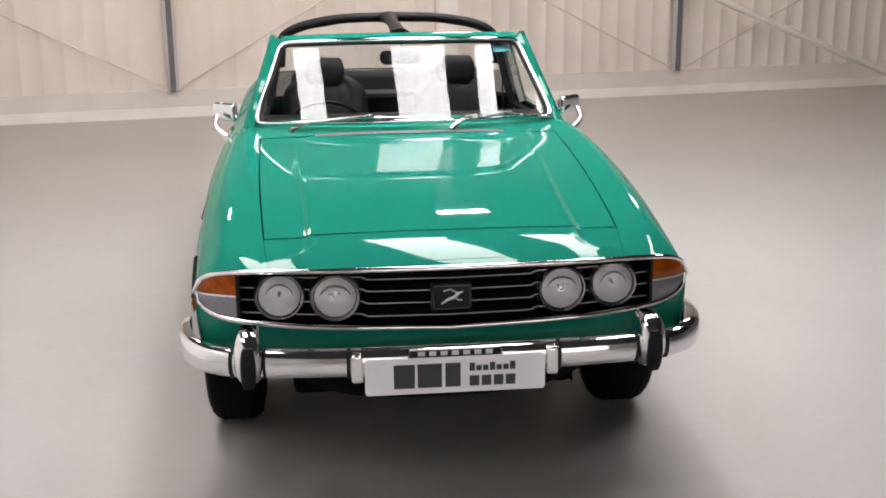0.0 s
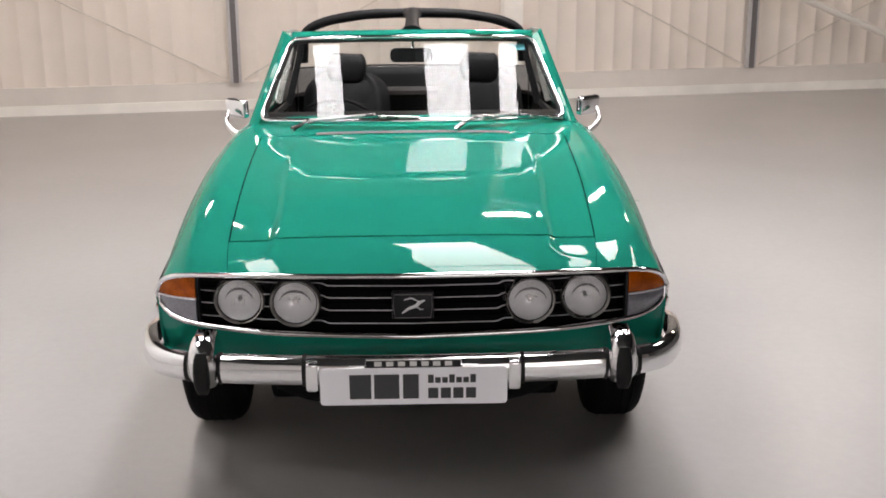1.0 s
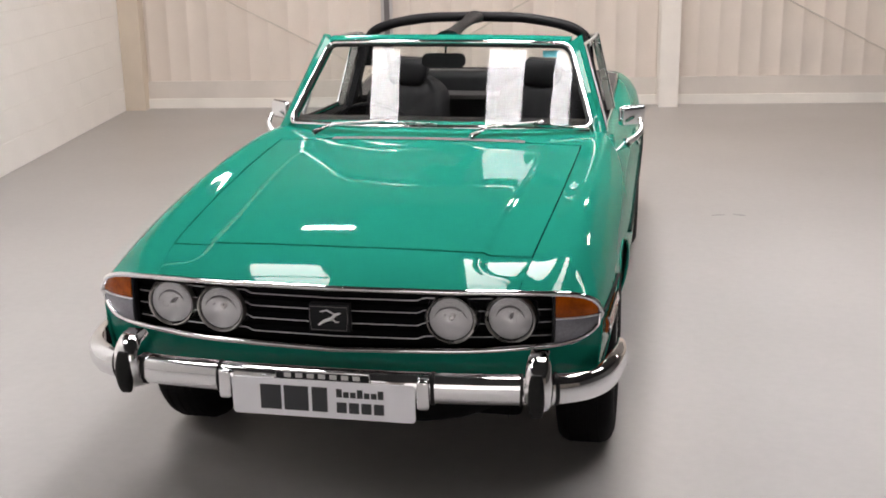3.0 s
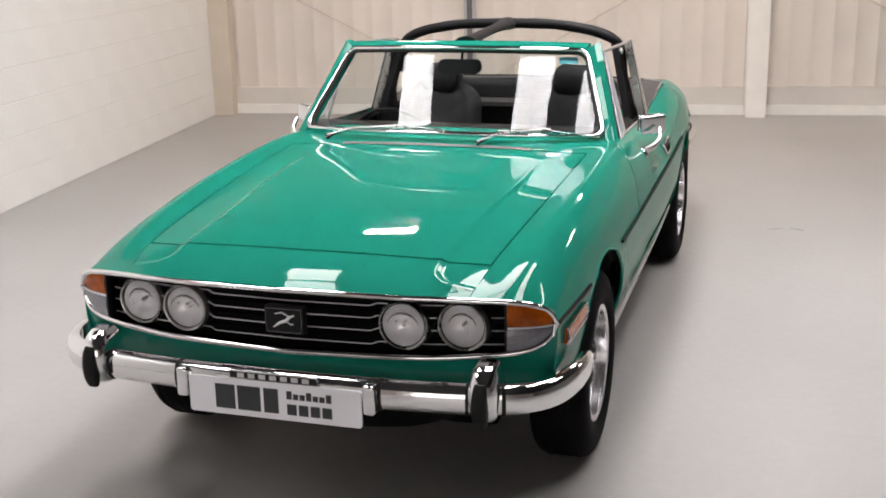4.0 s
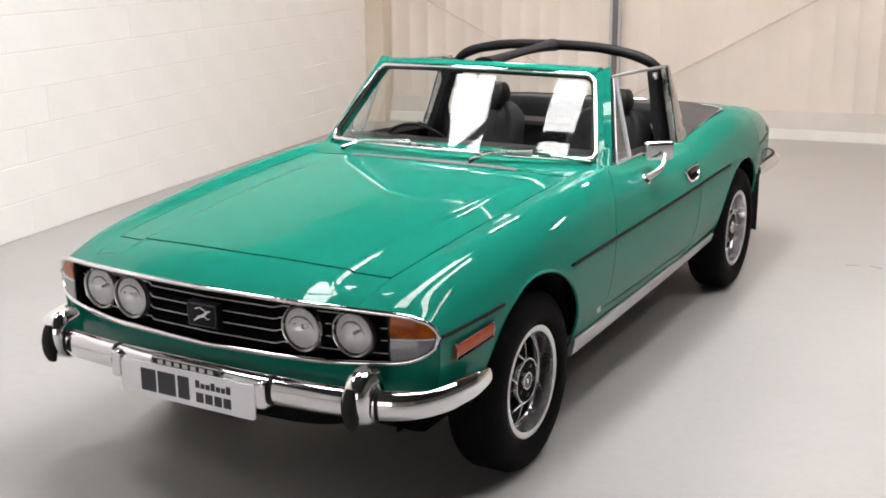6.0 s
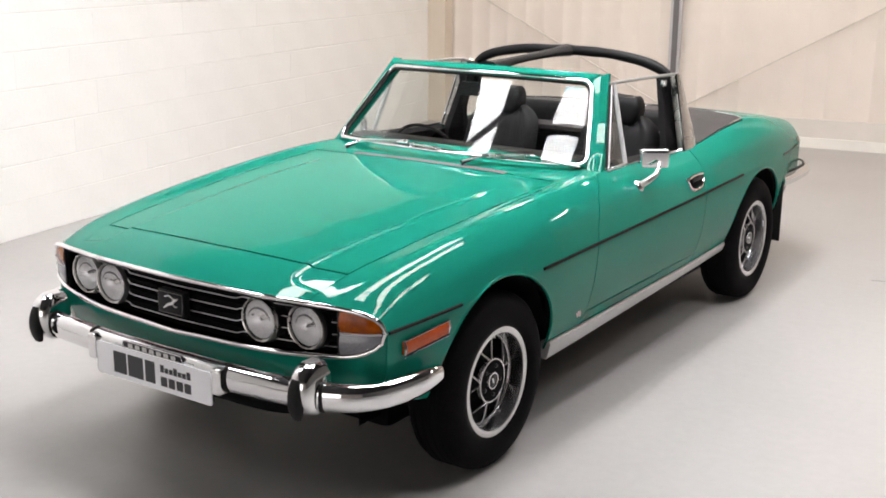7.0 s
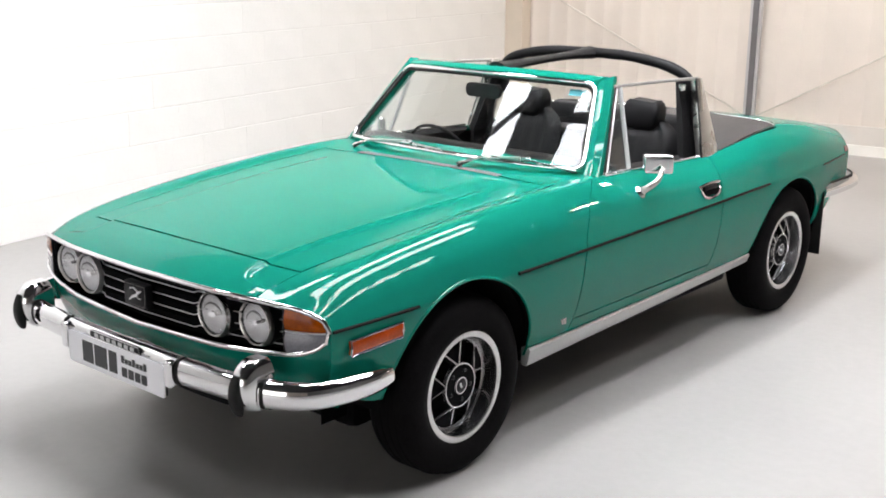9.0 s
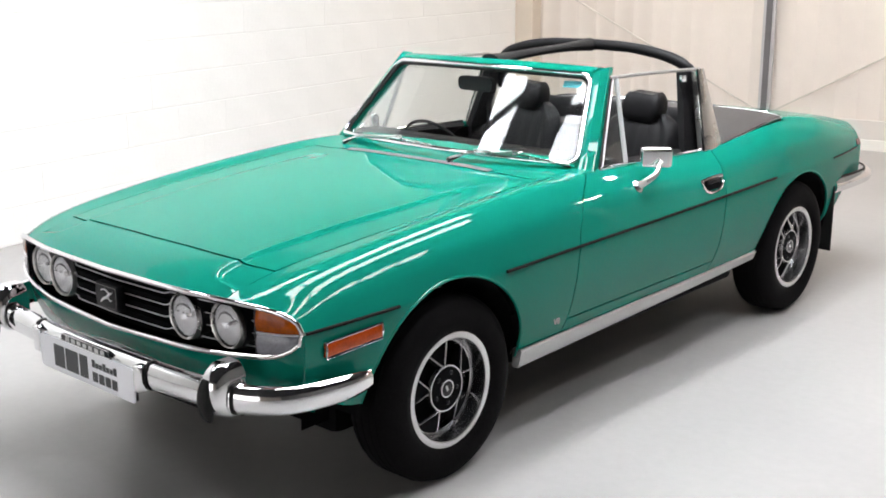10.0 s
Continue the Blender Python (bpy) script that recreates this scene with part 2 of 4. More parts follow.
KERBPAINT = mat("white_kerb", (0.86, 0.83, 0.78), 0.5, var=0.1, scale=4.0)
BLOCKPAINT = mat("white_painted_block", (0.84, 0.82, 0.79), 0.6, var=0.03, scale=3.0, fine=0.012, fine_scale=60, bump=0.18)
RODSTEEL = mat("dull_tan_rod", (0.60, 0.55, 0.49), 0.6, var=0.1, scale=8)
PALESTEEL = mat("pale_grey_steel", (0.52, 0.50, 0.50), 0.5, var=0.06, scale=6)
GREYSTEEL = mat("grey_painted_steel", (0.14, 0.13, 0.135), 0.5, var=0.1, scale=6)
COLUMNPAINT = mat("pale_column_paint", (0.86, 0.82, 0.77), 0.5, var=0.06, scale=6)
WHITESTEEL = mat("cream_painted_steel", (0.74, 0.70, 0.64), 0.5, var=0.06, scale=6)
SCUFF = mat("rubber_scuff", (0.29, 0.285, 0.28), 0.45, var=0.3, scale=30)
CEIL = mat("dark_roof_lining", (0.035, 0.035, 0.037), 0.8, var=0.2, scale=2)


def in_room(bm):
    bmesh.ops.transform(bm, matrix=ROOM, verts=bm.verts)
    return bm


def slab(name, x0, x1, y0, y1, z0, z1, material, label, category="wall", kind="structure"):
    bm = box((x0 + x1) / 2, (y0 + y1) / 2, (z0 + z1) / 2, x1 - x0, y1 - y0, z1 - z0)
    ob = put(name, in_room(bm), material)
    return tagged(ob, label, category, kind=kind)


slab("floor", -0.3, LONG + 0.3, -DEEP - 0.3, 0.5, -0.2, 0.0, FLOOR, "smooth grey painted concrete workshop floor", "floor")
slab("ceiling", -0.3, LONG + 0.3, -DEEP - 0.3, 0.5, HIGH, HIGH + 0.2, CEIL, "dark grey hall roof lining", "ceiling")
slab("wall_south", -0.3, LONG + 0.3, -DEEP - 0.3, -DEEP, 0, EAVES, CLAD, "cream clad hall wall behind the car")
# east wall: unseen, made grey to keep the car's flank from reflecting bright
slab("wall_east", LONG, LONG + 0.3, -DEEP, 0.5, 0, EAVES, GREYCLAD, "unseen hall side wall in assumed grey")
slab("wall_west", -0.3, -0.0060, -DEEP, 0.5, 0, EAVES, BLOCKPAINT, "white painted blockwork wall")
slab("wall_upper_north", 0, LONG, 0.0, 0.3, SPLIT, HIGH, GREYCLAD, "assumed dull grey upper wall that darkens the bonnet's reflections")
for n_, x0, x1, y0, y1 in (("wall_upper_south", 0, LONG, -DEEP - 0.3, -DEEP), ("wall_upper_west", -0.3, 0, -DEEP - 0.3, 0.3), ("wall_upper_east", LONG, LONG + 0.3, -DEEP - 0.3, 0.3)):
    slab(n_, x0, x1, y0, y1, EAVES, HIGH, GREYCLAD, "grey cladding above the wall head")


def block_wall():
    """Painted blocks on the west wall: the near stretch one by one, the rest in one mesh."""
    wall = bpy.data.objects["wall_west"]
    length, course, joint, upright = 0.45, 0.2215, 0.0045, 0.0003
    rest = bmesh.new()

    def shape(n):
        w, h, e = (n - upright) / 2, (course - joint) / 2, 0.0025
        ring = ((-0.007, -h), (0.0045, -h), (0.007, -h + e), (0.007, h - e), (0.0045, h), (-0.007, h))
        bm = loft([[Vector((x, y, z)) for x, z in ring] for y in (-w, w)])
        me = bpy.data.meshes.new("block")
        bm.to_mesh(me)
        bm.free()
        me.materials.append(BLOCKPAINT)
        return me
    full = shape(length)
    rnd = random.Random(4)
    for row in range(int(EAVES / course)):
        shift = (row % 2) * length / 2
        k = 0
        y = -shift - 0.20
        while y - length > -DEEP:
            c = Vector((-0.0088 + rnd.uniform(-0.0003, 0.0003), y - length / 2, (row + 0.5) * course))
            if row < 9 and k < 18:
                ob = new("block", full)
                ob.parent = wall
                ob.matrix_basis = ROOM @ Matrix.Translation(c)
            else:
                v = [rest.verts.new(ROOM @ (c + Vector((0.007, a * (length - upright) / 2, b * (course - joint) / 2)))) for a, b in ((-1, -1), (1, -1), (1, 1), (-1, 1))]
                rest.faces.new(v)
            y -= length
            k += 1
    face_out(rest, ROOM.to_3x3() @ Vector((1, 0, 0)))
    thicken(rest, 0.010)
    ob = put("block_rest", rest, BLOCKPAINT, wall)
    tagged(ob, kind="stuff")


def ribbed_wall():
    pitch, bm = 0.19, bmesh.new()
    prof = []
    x = -0.0
    while x < LONG:
        prof += [(x, 0.0), (x + 0.02, -0.012), (x + 0.028, -0.012), (x + 0.048, 0.0)]
        x += pitch
    prof.append((LONG, 0.0))
    verts = [(p[0], p[1], z) for p in prof for z in (0.25, SPLIT)]
    faces = [(2 * i, 2 * i + 2, 2 * i + 3, 2 * i + 1) for i in range(len(prof) - 1)]
    n = len(verts)
    verts += [(LONG, 0.2, 0.25), (LONG, 0.2, SPLIT), (0, 0.2, 0.25), (0, 0.2, SPLIT)]
    faces += [(n, n + 2, n + 3, n + 1)]
    bm = bm_of(verts, faces)
    face_out(bm, (0, -1, 0))
    return tagged(put("wall_north", in_room(bm), CLAD), "cream vertically ribbed metal cladding wall", "wall", kind="structure")


ribbed_wall()
slab("trim_band", 0, LONG, -0.03, 0.2, 0.09, 0.252, BANDPAINT, "cream painted band at the cladding foot", "trim")
slab("trim_kerb", 0, LONG, -0.05, 0.2, 0.0, 0.09, KERBPAINT, "white painted kerb along the wall foot", "kerb")


def steel_column(x, w, d, material, label, z0=0.0):
    bm = bmesh.new()
    for bx, by, sx, sy in ((0, -d + 0.006, w, 0.012), (0, -0.006, w, 0.012), (0, -d / 2, 0.010, d - 0.024)):
        b = box(x + bx, by - 0.052, (z0 + HIGH) / 2, sx, sy, HIGH - z0)
        me = bpy.data.meshes.new("tmp")
        b.to_mesh(me)
        b.free()
        bm.from_mesh(me)
        bpy.data.meshes.remove(me)
    return tagged(put("steel_column", in_room(bm), material), label, "column", "hall columns")


for x in (2.47, 7.50, 12.4):
    post = steel_column(x + 0.006, 0.050, 0.055, GREYSTEEL, "slim dark steel post on a pale channel against the cladding", 0.252)
    put("channel", in_room(box(x + 0.004, -0.072, (0.252 + HIGH) / 2, 0.105, 0.040, HIGH - 0.252, 0.003, 1)), PALESTEEL, post, "pale grey channel")
for x in (5.06, 10.1):
    steel_column(x, 0.18, 0.16, COLUMNPAINT, "cream painted steel column against the cladding")
cc = put("corner_column", in_room(box(0.09, -0.09, HIGH / 2, 0.19, 0.17, HIGH)), TANFACE)
tagged(cc, "tan boxed steel column in the hall corner", "column")


def rod(x0, z0, x1, z1, y=-0.06, r=0.007, material=None):
    bm = tube([(x0, y, z0), ((x0 + x1) / 2, y, (z0 + z1) / 2), (x1, y, z1)], r)
    tagged(put("brace_rod", in_room(bm), material or RODSTEEL), "thin dull tan diagonal brace rod on the wall", "brace", "brace rods")


for x0, z0, x1, z1 in ((2.4, 0.28, 0.1, 1.45), (2.55, 0.28, 4.9, 1.6), (7.45, 0.28, 5.2, 1.42), (7.6, 0.28, 9.9, 1.45)):
    rod(x0, z0, x1, z1)

prop = put("raking_prop", in_room(tube([(10.17, -0.50, 0.0), (7.6, -0.38, 1.04), (5.12, -0.23, 2.04)], 0.032, False, 12)), WHITESTEEL)
tagged(prop, "cream tubular raking prop from column to floor", "prop")

# ---------------------------------------------------------------- ceiling lamps
ROOFLIGHT = lamp_mat("rooflight_sheet", (0.86, 0.93, 1.0), 23.0)
# glow of the added door, a fill light for the car's front
FILLPANEL = lamp_mat("fill_door_panel", (0.94, 0.97, 1.0), 2.0)
LAMP = lamp_mat("lamp_panel", (1.0, 0.95, 0.88), 115.0)
CASE = mat("white_lamp_case", (0.75, 0.75, 0.75), 0.4)


def rooflight(x0, x1, y0, y1):
    bm = box((x0 + x1) / 2, (y0 + y1) / 2, HIGH - 0.02, x1 - x0, y1 - y0, 0.03)
    tagged(put("rooflight", in_room(bm), ROOFLIGHT), "long translucent daylight sheet in the roof", "rooflight", "rooflights", "structure")


# the last sheet is an added, unseen fill for the floor at front left
for x0, x1, y0, y1 in ((1.46, 2.02, -7.6, -5.6), (3.29, 4.00, -7.6, -4.3), (4.68, 5.12, -7.6, -4.5), (6.48, 6.88, -6.9, -4.9), (0.35, 0.95, -9.1, -8.1)):
    rooflight(x0, x1, y0, y1)


for y, x0 in ((-6.97, 2.9), (-6.35, 6.2), (-5.85, 6.2), (-5.35, 6.2)):
    bm = tube([(x0, y, HIGH - 0.10), (x0 / 2 + LONG / 2, y, HIGH - 0.10), (LONG, y, HIGH - 0.10)], 0.035, False, 8)
    tagged(put("purlin", in_room(bm), GREYSTEEL), "slim grey steel purlin under the roof", "purlin", "purlins", "structure")


def fill_door(x0, x1, z1):
    """Unseen roller door added behind the walk; its glowing panels fill the car's front with light."""
    d = empty("fill_door", "added unseen roller door with glowing fill panels", "door", kind="structure", at=ROOM @ Vector(((x0 + x1) / 2, -DEEP + 0.04, 0)))
    d.rotation_euler = (0, 0, radians(9.3))
    w = x1 - x0
    for i in range(5):
        h = z1 / 5
        part("door_panel", box(0, 0, (i + 0.5) * h, w, 0.02, h - 0.05), FILLPANEL, d)
        part("door_rail", box(0, 0.004, i * h + 0.01, w, 0.04, 0.05), GREYSTEEL, d)
    for k in (-1, 1):
        part("door_jamb", box(k * (w / 2 + 0.05), 0, z1 / 2, 0.1, 0.06, z1), GREYSTEEL, d)


fill_door(0.8, 5.8, 2.9)


brace = put("roof_brace", in_room(tube([(0.02, -6.95, HIGH - 0.14), (1.3, -6.82, HIGH - 0.14), (2.7, -6.62, HIGH - 0.14)], 0.045, False, 10)), GREYSTEEL)
tagged(brace, "grey steel brace under the roof", "brace", kind="structure")


def ceiling_lamp(ax, ay, sx, sy):
    p = ROOM @ Vector((ax, ay, HIGH - 0.38))
    e = empty("ceiling_lamp", "white rectangular hanging lamp with glowing panel", "lamp", "ceiling lamps", at=p)
    e.rotation_euler = (0, 0, radians(9.3))
    part("housing", box(0, 0, 0.05, sx + 0.06, sy + 0.06, 0.08, 0.01), CASE, e)
    part("panel", box(0, 0, 0.0, sx, sy, 0.02), LAMP, e)
    for k in (-1, 1):
        part("hanger", tube([(k * sx * 0.4, 0, 0.08), (k * sx * 0.4, 0, 0.38)], 0.006), CASE, e)


for ax, ay in ((1.90, -1.60), (4.88, -1.60), (7.95, -1.10)):
    ceiling_lamp(ax, ay, 0.50, 0.20)

# faint dark scuffs on the floor
random.seed(5)
for sx, sy, ang in ((1.18, 3.14, 20), (1.30, 3.16, -25)):
    w, l = random.uniform(0.006, 0.014), random.uniform(0.02, 0.05)
    rim = [(l * math.cos(a) * random.uniform(0.8, 1.1), w * math.sin(a) * random.uniform(0.6, 1.3)) for a in [2 * math.pi * i / 14 for i in range(14)]]
    bm = loft([[Vector((x, y, z)) for x, y in rim] for z in (0.0005, 0.0015)])
    bmesh.ops.transform(bm, matrix=pose(sx, sy, 0, 0, 0, ang), verts=bm.verts)
    tagged(put("floor_scuff", bm, SCUFF), "faint dark rubber scuff on the grey floor", "scuff mark", "floor scuffs", "structure")

# ---------------------------------------------------------------- the car: body lines
# x across, y from the front axle to the rear, z up
nose = line((0, -0.740), (0.35, -0.722), (0.60, -0.668), (0.70, -0.630), (0.745, -0.600), (0.90, -0.60))
l_zc = line((-0.60, .733), (-0.53, .769), (-0.47, .787), (-0.40, .8001), (-0.33, .8117), (-0.25, .8216), (-0.15, .8306), (0, .8429), (0.1, .8501), (0.2, .8565), (0.4, .8672), (0.65, .882), (0.74, .898), (0.86, .910), (1.85, .885), (2.4, .918), (2.9, .870), (3.3, .790))
l_zb = line((-0.60, .723), (-0.53, .758), (-0.47, .7705), (-0.40, .7846), (-0.33, .7972), (-0.25, .8081), (-0.15, .8181), (0, .8319), (0.2, .8462), (0.4, .8578), (0.65, .872), (0.86, .897), (1.85, .880), (2.4, .913), (2.9, .865), (3.3, .787))
l_xb = line((-0.60, .52), (-0.47, .543), (0.65, .59), (0.86, .59), (3.3, .50))
l_xd = line((-0.60, .66), (-0.3, .67), (0.3, .682), (0.7, .683), (1.1, .660), (1.7, .658), (2.4, .655), (2.8, .645), (3.3, .585))
l_zd = line((-0.60, .713), (-0.53, .738), (-0.47, .77), (-0.2, .815), (0, .838), (0.4, .866), (0.7, .885), (0.9, .882), (1.1, .872), (1.5, .855), (1.75, .846), (2.0, .868), (2.4, .900), (2.7, .887), (3.0, .842), (3.3, .776))
l_xe = line((-0.60, .722), (-0.3, .735), (0.3, .750), (0.8, .748), (1.5, .748), (2.2, .742), (2.8, .722), (3.3, .645))
l_ze = line((-0.60, .686), (-0.47, .715), (0, .775), (0.4, .81), (0.8, .818), (1.1, .806), (1.5, .785), (2.0, .80), (2.5, .825), (3.0, .783), (3.3, .728))
l_xf = line((-0.60, .745), (-0.5, .757), (-0.3, .767), (0, .785), (0.5, .795), (1.5, .795), (2.3, .782), (2.8, .76), (3.3, .675))
l_zf = line((-0.60, .645), (0, .653), (0.4, .662), (1.1, .671), (2.3, .686), (3.3, .675))


def faired(f):
    """The same line, eased along the body so that the panels carry clean highlights: one sweep over the front, softened knots behind."""
    lo, hi, step = -0.60, 3.30, 0.01
    n = round((hi - lo) / step)

    def wide(y):
        if y < lo:
            return 2 * f(lo) - f(2 * lo - y)
        if y > hi:
            return 2 * f(hi) - f(2 * hi - y)
        return f(y)
    raw = [wide(lo + (i - 60) * step) for i in range(n + 121)]
    sigma, k = 13, 40
    w = [math.exp(-0.5 * (j / sigma) ** 2) for j in range(-k + 1, k)]
    table = [sum(a * raw[i + 60 + j] for a, j in zip(w, range(-k + 1, k))) / sum(w) for i in range(n + 1)]
    ys = np.linspace(lo, 0.66, 127)
    weight = np.where(ys < -0.5, 2.0, 1.0)

    def basis(y):
        return np.stack([y ** 0, y, y ** 2, np.exp(-(y - lo) / 0.11)], -1)
    sweep = np.linalg.lstsq(basis(ys) * weight[:, None], np.array([f(y) for y in ys]) * weight, rcond=None)[0]
    for i in range(n + 1):
        y = lo + i * step
        if y < 0.75:
            table[i] = lerp(float(basis(np.float64(y)) @ sweep), table[i], smooth(0.45, 0.75, y))

    def at(y):
        q = min(max((y - lo) / step, 0), n - 1e-6)
        i = int(q)
        return lerp(table[i], table[i + 1], q - i)
    return at


l_zc, l_zb, l_xb, l_xd, l_zd, l_xe, l_ze, l_xf, l_zf = [faired(f) for f in (l_zc, l_zb, l_xb, l_xd, l_zd, l_xe, l_ze, l_xf, l_zf)]


@functools.lru_cache(maxsize=20000)
def section(y):
    xb, zb, zc, xf = l_xb(y), l_zb(y), l_zc(y), l_xf(y)
    return [(0, zc), (xb * 0.5, lerp(zc, zb, 0.22)), (xb, zb), (l_xd(y), l_zd(y)), (l_xe(y), l_ze(y)), (xf, l_zf(y)),
            (xf - 0.004, 0.53), (xf - 0.030, 0.40), (xf - 0.065, 0.315)]


def body(y, s, side=1, off=0.0):
    """The body's skin: y along it, s from the middle (0) over the wing (3) and the crease (5) to the sill (8)."""
    c = section(y)
    i = min(int(s), 7)
    u = s - i

    def chord(k):
        return math.hypot(c[k + 1][0] - c[k][0], c[k + 1][1] - c[k][1])

    def slope(k):
        h = chord(k)
        return (c[k + 1][0] - c[k][0]) / h, (c[k + 1][1] - c[k][1]) / h

    def tangent(k, seg):
        """Direction of the section at its knot k, by the lengths on both sides; a crease at knot 5."""
        if k == 0:
            return (1.0, 0.0)
        if k == 8:
            return slope(7)
        if k == 5:
            return slope(seg)
        h0, h1, d0, d1 = chord(k - 1), chord(k), slope(k - 1), slope(k)
        return tuple((h1 * a + h0 * b) / (h0 + h1) for a, b in zip(d0, d1))
    t0, t1 = [[v * chord(i) for v in tangent(k, i)] for k in (i, i + 1)]
    h = (2 * u ** 3 - 3 * u * u + 1, u ** 3 - 2 * u * u + u, 3 * u * u - 2 * u ** 3, u ** 3 - u * u)
    x = h[0] * c[i][0] + h[1] * t0[0] + h[2] * c[i + 1][0] + h[3] * t1[0]
    z = h[0] * c[i][1] + h[1] * t0[1] + h[2] * c[i + 1][1] + h[3] * t1[1]
    # pressings of the bonnet and the front panel
    if s < 3.2 and y < 0.9:
        yy = y + (nose(x) + 0.60) * (1 - smooth(-0.60, -0.25, y))
        qx, qy, r = x - 0.405 - 0.04 * smooth(-0.5, 0.3, y), yy + 0.655, 0.055
        d = r - math.hypot(r - qx, r - qy) if qx < r and qy < r else min(qx, qy)
        bead = qx / 0.012 if qy > r else d / 0.012
        z += (0.0024 + 0.0010 * smooth(-0.30, -0.50, y)) * math.exp(-bead * bead) * (1 - smooth(0.30, 0.58, y)) * smooth(-0.6, -0.54, y)
        edge = smooth(2.6, 2.0, s)
        z += 0.0075 * max(0.0, (0.62 - y) / 1.22) * smooth(-0.6, -0.48, y) * edge
        z -= 0.007 * smooth(-0.014, 0.014, d) * (1 - smooth(-0.2, 0.62, y)) * smooth(-0.6, -0.54, y) * edge
    yy = y + (nose(x) + 0.60) * (1 - smooth(-0.60, -0.25, y)) if y < -0.25 and s < 5.01 else y
    if y > 2.9:
        yy += (0.03 + 0.15 * max(0, 1 - (x / 0.7) ** 2)) * smooth(2.9, 3.3, y)
    if off:
        x -= off * smooth(2.0, 5.0, s) + 0.0
        z -= off * smooth(5.0, 3.0, s)
    return Vector((side * x, yy, z))


def arch_top(y):
    """Height of the panel's lower edge at y where a wheel arch or the nose lifts it, or 0."""
    if y < -0.365:
        return lerp(0.365, 0.44, smooth(-0.37, -0.60, y))
    if y > 2.87:
        return lerp(0.33, 0.53, smooth(2.87, 3.15, y))
    for cy, rx, rz, cz in ((-0.005, 0.365, 0.358, 0.325), (2.455, 0.395, 0.338, 0.328)):
        d = abs(y - cy)
        if d < rx:
            return cz + rz * math.sqrt(1 - (d / rx) ** 2)
    return 0.0


def s_low(y):
    a = arch_top(y)
    if a <= 0.33:
        return 8.0
    lo, hi = 3.0, 8.0
    for _ in range(22):
        mid = (lo + hi) / 2
        if body(y, mid).z > a:
            lo = mid
        else:
            hi = mid
    return lo


def skin(name, y0, y1, s0, s1, nu, nv, side, material, parent, label="", off=0.0, thick=0.006, arch=True, ys=None):
    """A panel of the body's skin; y0 and y1 may depend on s."""
    fy0 = y0 if callable(y0) else (lambda s: y0)
    fy1 = y1 if callable(y1) else (lambda s: y1)
    lo, hi = (min(fy0(s0), fy0(s1)), max(fy1(s0), fy1(s1))) if not ys else (ys[0], ys[-1])
    us = [i / nu for i in range(nu + 1)] if not ys else [(y - lo) / (hi - lo) for y in ys]

    def at(u, v):
        s_ = lerp(s0, s1, v)
        y = lerp(lo, hi, u)
        y += (fy0(s_) - lo) * max(0, 1 - u * 5) + (fy1(s_) - hi) * max(0, 1 - (1 - u) * 5)
        end = min(s1, s_low(y)) if arch and s1 > 5 else s1
        return body(y, lerp(s0, end, v), side, off)
    bm = grid(at, nu, nv, lambda c: (c.x * (abs(c.x) > 0.6), 0, 0.3), us=us)
    if thick:
        thicken(bm, thick)
    return part(name, bm, material, parent, label)


def with_arch(y0, y1, cy, n=40, r=0.365):
    """Steps from y0 to y1, close together at both ends of a wheel arch."""
    ys = [y0 + (y1 - y0) * i / n for i in range(n + 1)]
    for k in (-1, 1):
        for d in (0.0, 0.0008, 0.003, 0.008, 0.016, 0.028, 0.045):
            ys += [cy + k * (r - d), cy + k * (r + 0.001)]
    ys = sorted(y for y in ys if y0 <= y <= y1)
    return [y for i, y in enumerate(ys) if i == 0 or y - ys[i - 1] > 1e-5]


TURN = pose(0, 0, 0, 0, 0, 0.7)
car = empty("classic_car", "glossy green open two-door classic car with chrome bumpers", "car")
car.matrix_basis = Matrix.Translation((0, -0.67, 0)) @ TURN @ Matrix.Translation((0, 0.67, 0))
GAP = 0.003


door_front = line((2.0, 0.90), (3.0, 0.83), (4.0, 0.715), (5.0, 0.645), (8.0, 0.60))
door_rear = line((2.0, 1.80), (3.0, 1.765), (4.0, 1.715), (5.0, 1.69), (6.5, 1.665), (8.0, 1.61))


